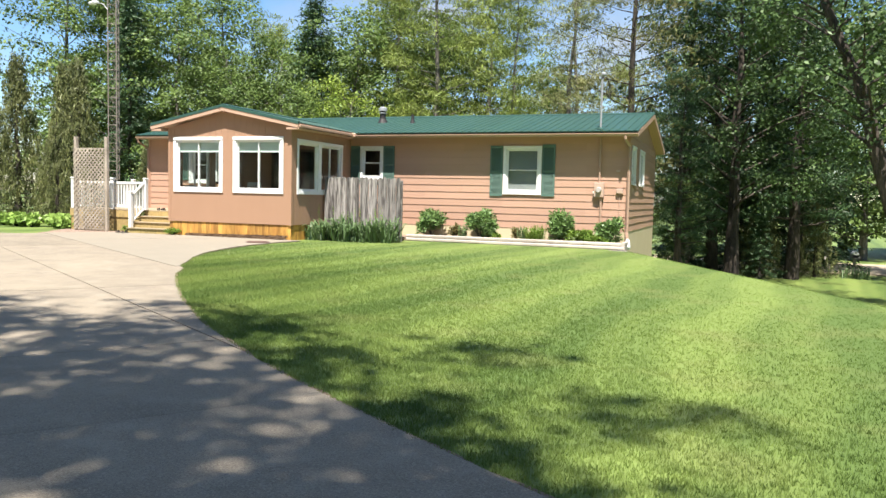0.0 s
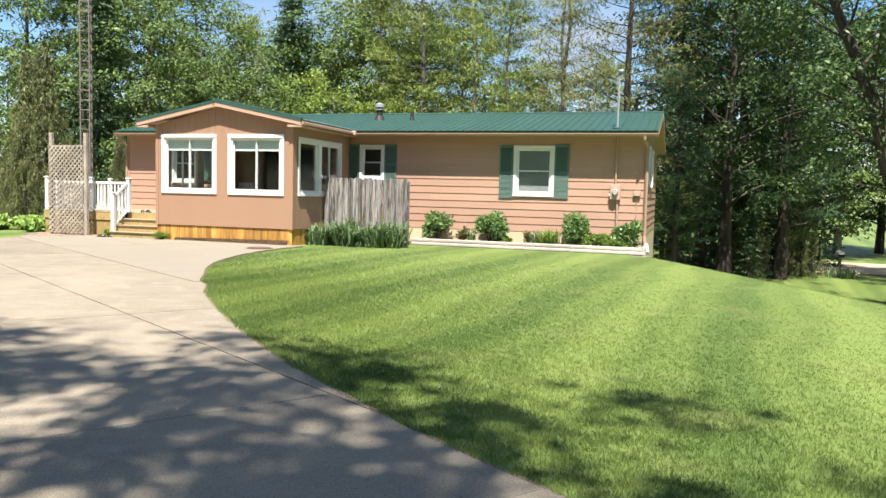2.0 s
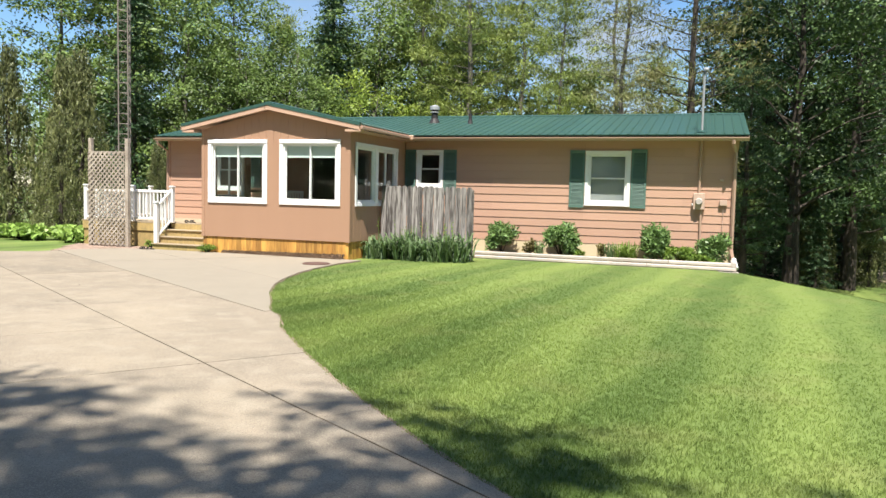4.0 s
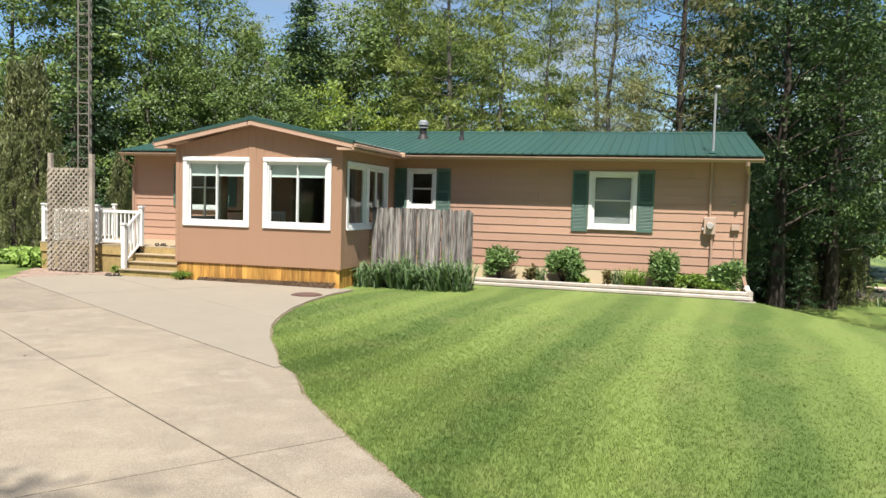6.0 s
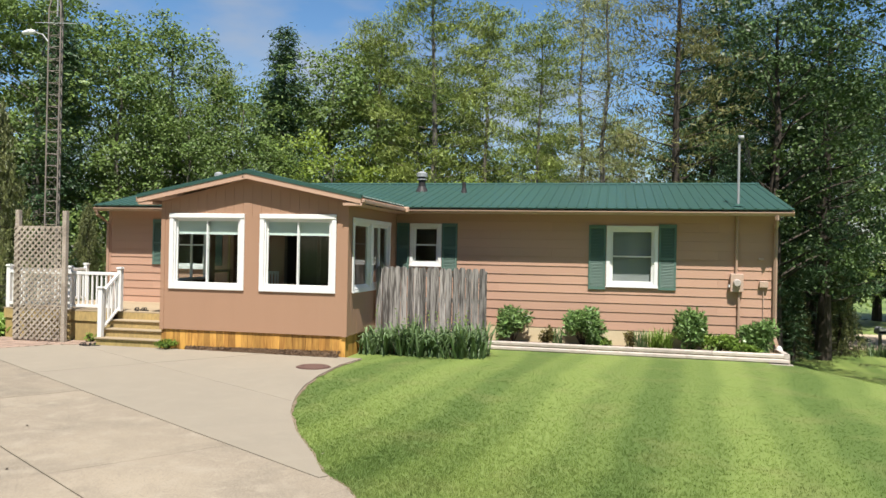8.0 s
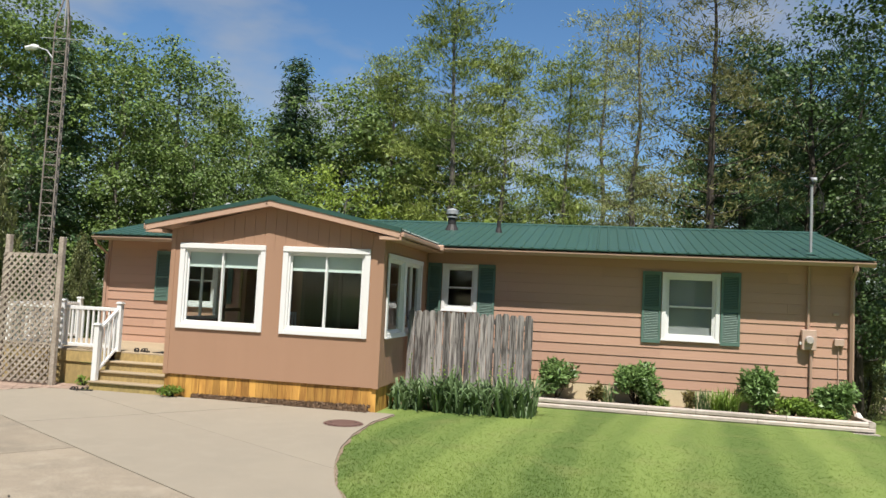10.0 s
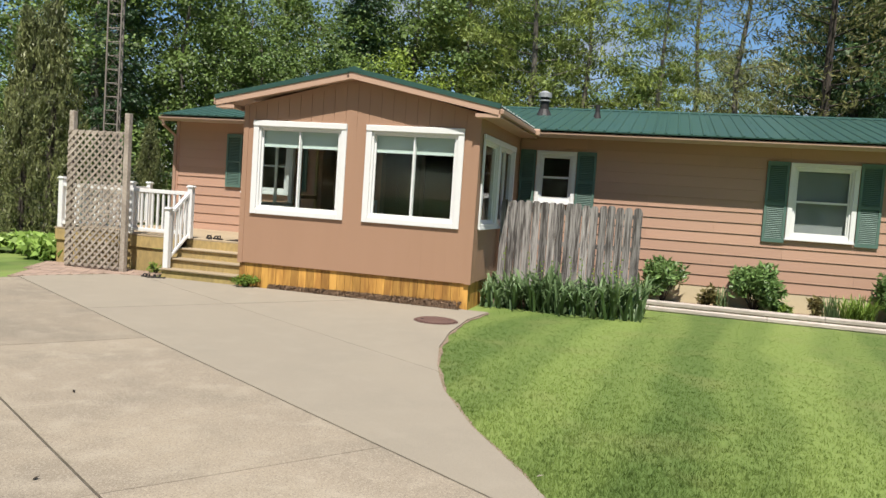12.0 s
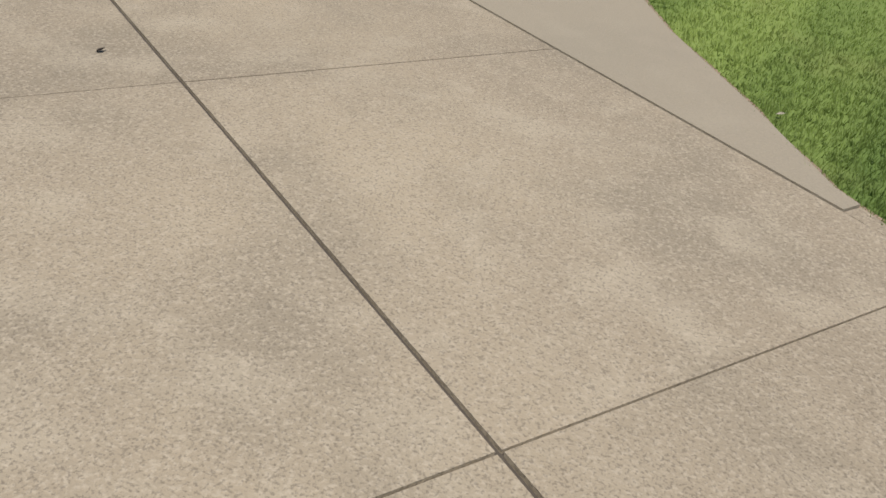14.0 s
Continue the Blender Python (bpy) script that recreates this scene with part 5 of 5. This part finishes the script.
def tree(kind, name, label, seed, height, spread, base, leaves, mat, bark, size, limbs, lean=0.0, radius=None, category="tree", clump=0.5):
    rng = np.random.default_rng(seed)
    t = thing(name, label, category, "trees around the house")
    line = trunk_line(rng, height * (0.93 if kind == "broad" else 1.0), radius or height * 0.017, lean)
    bm = bmesh.new()
    tube(bm, [tuple(p) for p, r in line], [r for p, r in line], 9)
    if kind == "broad":
        reach = lambda q: spread * math.sqrt(max(0.05, 1 - ((q - base - (1 - base) * 0.4) / ((1 - base) * 0.68)) ** 2))
        tips = limb_set(rng, bm, line, limbs, base, reach, lambda q: (0.35 + 0.5 * q, 0.25 + 0.3 * q))
    elif kind == "pine":
        reach = lambda q: spread * (0.35 + 0.9 * (1 - q)) * min(1, 0.5 + q)
        tips = limb_set(rng, bm, line, limbs, base, reach, lambda q: (0.05 + 0.35 * q, 0.25 + 0.3 * q), 4, 0.28)
    else:
        reach = lambda q: spread * (1.04 - q) * 1.0 + 0.1
        tips = limb_set(rng, bm, line, limbs, base, reach, lambda q: (-0.05, -0.35 + 0.3 * q), 4, 0.2)
    ob = new("trunk", mesh_of("trunk", bm, bark))
    ob.parent = t
    q = np.array([a for a, s, o in tips])
    s = np.array([b for a, b, o in tips])
    o = np.array([c for a, b, c in tips])
    if kind == "broad":
        w = np.where(s > 0.5, 1.0, 0.45)
        pick = rng.choice(len(q), size=leaves // 80, p=w / w.sum())
        c = q[pick] + rng.normal(size=(len(pick), 3)) * (clump, clump, clump * 0.8)
        p = np.repeat(c, 80, 0) + rng.normal(size=(len(c) * 80, 3)) * (0.36, 0.36, 0.17)
        p[:, 2] -= 0.35 * np.sum((p[:, :2] - np.repeat(c, 80, 0)[:, :2]) ** 2, 1)
        out = (p - np.repeat(c, 80, 0)) * (1.0, 1.0, 0.4) + np.repeat(o[pick], 80, 0) * 0.25
        v, f = leaf_cards(rng, p, size, size * 0.66, face=out + (0, 0, 0.75))
    elif kind == "pine":
        w = np.where(s > 0.5, 1.0, 0.12)
        pick = rng.choice(len(q), size=leaves // 36, p=w / w.sum())
        c = q[pick] + rng.normal(size=(len(pick), 3)) * (0.42, 0.42, 0.16)
        p = np.repeat(c, 36, 0) + rng.normal(size=(len(c) * 36, 3)) * (0.30, 0.30, 0.10)
        v, f = leaf_cards(rng, p, size, size * 0.16, np.repeat(o[pick] * 0.5 + (0, 0, 0.5), 36, 0), 0.6)
    else:
        pick = rng.integers(0, len(q), leaves // 16)
        c = q[pick] + rng.normal(size=(len(pick), 3)) * (0.16, 0.16, 0.07)
        if kind == "weep":
            drop = rng.uniform(0, 1.0, (len(pick), 1)) ** 1.3 * 1.1
            c = c - np.concatenate([np.zeros((len(pick), 2)), drop], 1)
            p = np.repeat(c, 16, 0) + rng.normal(size=(len(c) * 16, 3)) * (0.06, 0.06, 0.22)
            v, f = leaf_cards(rng, p, size * 1.15, size * 0.26, np.array([[0, 0, -1.3]]), 0.5)
        else:
            p = np.repeat(c, 16, 0) + rng.normal(size=(len(c) * 16, 3)) * (0.17, 0.17, 0.08)
            v, f = leaf_cards(rng, p, size, size * 0.28, np.repeat(o[pick] + (0, 0, -0.3), 16, 0), 0.5)
    v[:, 2] = np.maximum(v[:, 2], 0.05)
    ob = new("crown", fast_mesh("crown", v, f, mat))
    ob.parent = t
    return t


T = {}
T["broad"] = tree("broad", "broadleaf_tree", "slender fresh-green broadleaf tree", 101, 12.5, 2.9, 0.12, 11600, LEAF_MID, GREYBARK, 0.165, 34, clump=0.5)
T["broad2"] = tree("broad", "broadleaf_tree", "slender fresh-green broadleaf tree", 102, 11.5, 3.2, 0.10, 11600, LEAF_MID, GREYBARK, 0.165, 32, clump=0.55)
T["lime"] = tree("broad", "broadleaf_tree", "yellow-green young broadleaf tree", 103, 8.5, 2.6, 0.10, 7200, LEAF_LIME, GREYBARK, 0.17, 28, clump=0.45)
T["maple"] = tree("broad", "maple_tree", "large dark-green maple tree", 104, 15.0, 4.3, 0.20, 14500, LEAF_DARK, BARK, 0.175, 44, clump=0.65, radius=0.3)
T["maple2"] = tree("broad", "maple_tree", "large dark-green maple tree", 105, 14.0, 4.0, 0.27, 13500, LEAF_DARK, BARK, 0.175, 40, clump=0.65, radius=0.3)
T["pine"] = tree("pine", "pine_tree", "tall pine with airy yellow-green foliage", 106, 17.0, 2.9, 0.16, 16500, PINE, GREYBARK, 0.30, 60, radius=0.2)
T["pine2"] = tree("pine", "pine_tree", "tall pine with airy yellow-green foliage", 107, 15.5, 2.6, 0.12, 15500, PINE, GREYBARK, 0.30, 54, radius=0.18)
T["thin"] = tree("pine", "pine_tree", "half-bare pine with thin olive foliage", 108, 16.0, 2.6, 0.10, 9000, PINE_DRY, GREYBARK, 0.26, 64, radius=0.17)
T["brown"] = tree("pine", "pine_tree", "tall open pine with browning needles and dark bark", 118, 16.0, 3.3, 0.10, 11000, PINE_BROWN, BARK, 0.26, 66, radius=0.22)
T["spruce"] = tree("spruce", "spruce_tree", "narrow dark-green spruce behind the house", 109, 12.5, 2.4, 0.03, 12800, NEEDLE, BARK, 0.22, 120, radius=0.16)
T["lowspruce"] = tree("spruce", "spruce_tree", "shaded dark-green spruce with boughs to the ground", 119, 9.0, 2.6, 0.02, 5000, NEEDLE, BARK, 0.34, 80, radius=0.14)
T["weep"] = tree("weep", "weeping_spruce_tree", "old spruce with drooping olive branches", 110, 11.0, 3.0, 0.04, 13000, WEEP, BARK, 0.24, 90, radius=0.22)
T["weep2"] = tree("weep", "weeping_spruce_tree", "old spruce with drooping olive branches", 111, 9.5, 2.8, 0.04, 12000, WEEP, BARK, 0.24, 80, radius=0.22)
T["oak"] = tree("broad", "oak_tree", "tall unseen shade tree beside the driveway", 112, 21.0, 5.6, 0.42, 10500, LEAF_MID, BARK, 0.26, 34, clump=0.7, radius=0.36)
T["far"] = tree("broad", "broadleaf_tree", "distant fresh-green broadleaf tree", 114, 12.5, 3.3, 0.08, 6000, LEAF_MID, GREYBARK, 0.26, 30, clump=0.55)
T["fardark"] = tree("broad", "maple_tree", "distant dark-green broadleaf tree", 115, 14.0, 4.0, 0.08, 7200, LEAF_DARK, BARK, 0.30, 34, clump=0.65)
T["darkpine"] = tree("pine", "pine_tree", "tall dark conifer with level branches", 116, 16.0, 3.4, 0.16, 15000, NEEDLE, BARK, 0.30, 62, radius=0.3)
T["lean"] = tree("broad", "maple_tree", "large dark-green maple tree with leaning trunk", 113, 15.0, 3.8, 0.35, 14000, LEAF_DARK, BARK, 0.17, 34, lean=-0.33, radius=0.36, clump=0.6)

PLACES = [("weep", -13.9, 6.2, 0.60), ("weep2", -16.4, 8.0, 0.72), ("weep", -12.4, 8.6, 0.55), ("weep2", -18.6, 5.5, 1.1), ("weep", -20.5, 9, 1.15), ("weep2", -12.6, 3.9, 0.56), ("spruce", -15.2, 10.5, 0.85),
          ("broad", -17.4, 12.0, 1.0), ("broad2", -14.2, 12.6, 0.92), ("broad", -21.5, 13.0, 1.1), ("broad2", -12.0, 13.6, 0.85),
          ("broad", -13.2, 15.0, 0.98), ("broad2", -10.8, 16.5, 0.95), ("broad", -16.2, 17.0, 1.05), ("broad2", -7.4, 18.2, 1.14), ("broad", -6.2, 20.8, 1.1), ("broad2", -10.2, 20.5, 1.12), ("broad2", -4.2, 21.8, 1.08), ("weep2", 15.2, 23.6, 0.62), ("weep2", 12.6, 22.0, 0.7), ("broad", -19.5, 14.5, 1.1), ("broad2", -11.0, 12.5, 0.72),
          ("spruce", -8.9, 16.4, 1.2), ("lime", -6.0, 15.0, 0.85), ("pine2", -5.4, 19.0, 0.9), ("lime", -3.6, 17.5, 1.0),
          ("pine", -2.2, 16.5, 0.95), ("pine2", -0.6, 20.0, 1.05), ("lime", 0.2, 16.0, 0.8), ("pine2", 2.4, 13.8, 0.8), ("thin", 3.6, 21.0, 1.0), ("thin", 4.7, 14.1, 0.85), ("brown", 7.25, 14.1, 0.97),
          ("lime", 3.6, 17.0, 0.55), ("darkpine", 9.2, 19.8, 0.9),
          ("maple", 11.35, 18.0, 1.0), ("maple2", 10.4, 22.0, 1.0), ("darkpine", 14.05, 21.7, 1.1), ("darkpine", 12.4, 25.0, 1.1), ("maple2", 14.6, 26.5, 1.0), ("maple", 20.0, 23.0, 1.0), ("lean", 17.2, 9.5, 1.0),
          ("darkpine", 9.3, 14.0, 0.55), ("lowspruce", 13.0, 24.6, 0.9), ("lowspruce", 10.2, 22.4, 0.8), ("lowspruce", 11.7, 23.2, 0.75), ("lowspruce", 14.8, 26.8, 1.0), ("lowspruce", 8.6, 24.5, 1.0), ("lowspruce", 11.2, 27.0, 1.15), ("lowspruce", 16.2, 30.5, 1.0), ("lowspruce", 13.4, 29.5, 1.2), ("lowspruce", 12.6, 20.4, 0.42), ("lowspruce", 9.6, 17.6, 0.4),
          ("broad2", 9.0, 17.4, 0.4), ("broad", 7.4, 13.8, 0.42), ("lime", 5.8, 17.5, 0.6),
          ("broad2", -2.2, 13.8, 0.5), ("lime", -4.6, 13.2, 0.6), ("broad", -8.0, 13.6, 0.55)]
rng = np.random.default_rng(77)
# added dark row behind the house, standing in for the unlit depth of the woods
for i in range(12):
    PLACES.append(("lowspruce", -25 + i * 2.8 + rng.uniform(-0.6, 0.6), 21.5 + rng.uniform(-0.8, 1.4), rng.uniform(0.7, 0.95)))
for i in range(16):
    x = -36 + i * 2.75 + rng.uniform(-0.8, 0.8)
    PLACES.append((("far", "broad2", "far", "pine2")[i % 4], x, 25 + rng.uniform(-1.5, 2.0), rng.uniform(0.88, 1.02) * (0.82 if 0.5 < x else 1.0)))
for i in range(12):
    PLACES.append((("far", "fardark", "far")[i % 3], 9 + i * 3.6 + rng.uniform(-1, 1), 40 + rng.uniform(-2, 3), rng.uniform(0.95, 1.2)))
for x, y in ((24, 6), (27, -2), (28, 12), (25, 20), (19, 45), (23.5, 46), (28, 44)):
    PLACES.append(("fardark", x, y, 1.0))
for x, y in ((-24, 2), (-26, -6), (-27, 9), (-25, -14), (-16, -26), (-24, -24)):
    PLACES.append(("far", x, y, 1.1))
# unseen belt behind the camera, oversized to block low southern sky light
for i in range(8):
    PLACES.append(("fardark" if i % 2 else "far", -24 + i * 7.2 + rng.uniform(-1, 1), -36 - rng.uniform(0, 4), 1.65))
# never in view: placed and turned for the shadows cast on drive and lawn
SHADE_TREES = [(6.9, -25.1, 200), (9.19, -25.13, 180), (0.58, -25.4, 155), (12.93, -27.8, 340)]     # x, y, turn
PLACES += [("oak", x, y, 1.0) for x, y, turn in SHADE_TREES]
TURN = {(x, y): turn for x, y, turn in SHADE_TREES}
used = set()
for i, (kind, x, y, s) in enumerate(PLACES):
    m = pose(x, y, float(ground_height(x, y)) - 0.05, 0, 0, 0 if kind == "lean" else TURN.get((x, y), (i * 137.5) % 360))
    if kind in used:
        ob = copy_thing(T[kind], m @ Matrix.Scale(s, 4))
    else:
        used.add(kind)
        T[kind].matrix_basis = m @ Matrix.Scale(s, 4)

# ---- far lawn: mailbox and stone ----
mb = thing("mailbox", "dark mailbox on a post among grassy leaves", "mailbox", at=(17.0, 24.0, float(ground_height(17.0, 24.0))))
part("post", boxes((-0.06, -0.06, -0.1, 0.06, 0.06, 1.0), bevel=0.01), GREYBARK, mb)
bm = bmesh.new()
tube(bm, [(0, -0.3, 1.15), (0, 0.3, 1.15)], 0.17, 12)
box(bm, -0.17, -0.3, 1.0, 0.17, 0.3, 1.15)
part("box", bm, GALV, mb, "dark grey mailbox box")
blade_clump(17.0, 23.8, float(ground_height(17, 24)), 0.6, 0.5, 0.6, 160, IRISLEAF, "grassy leaves round the mailbox post", 91, 0.03, 0.8, "grass_clump")
bm = bmesh.new()
bmesh.ops.create_icosphere(bm, subdivisions=2, radius=0.4)
for v in bm.verts:
    v.co *= 1 + 0.2 * noise.noise(v.co * 3)
    v.co.z *= 0.7
rock = single("boulder", bm, STONE, "pale boulder beside the road", "rock")
rock.location = (16.6, 34.6, -2.0)
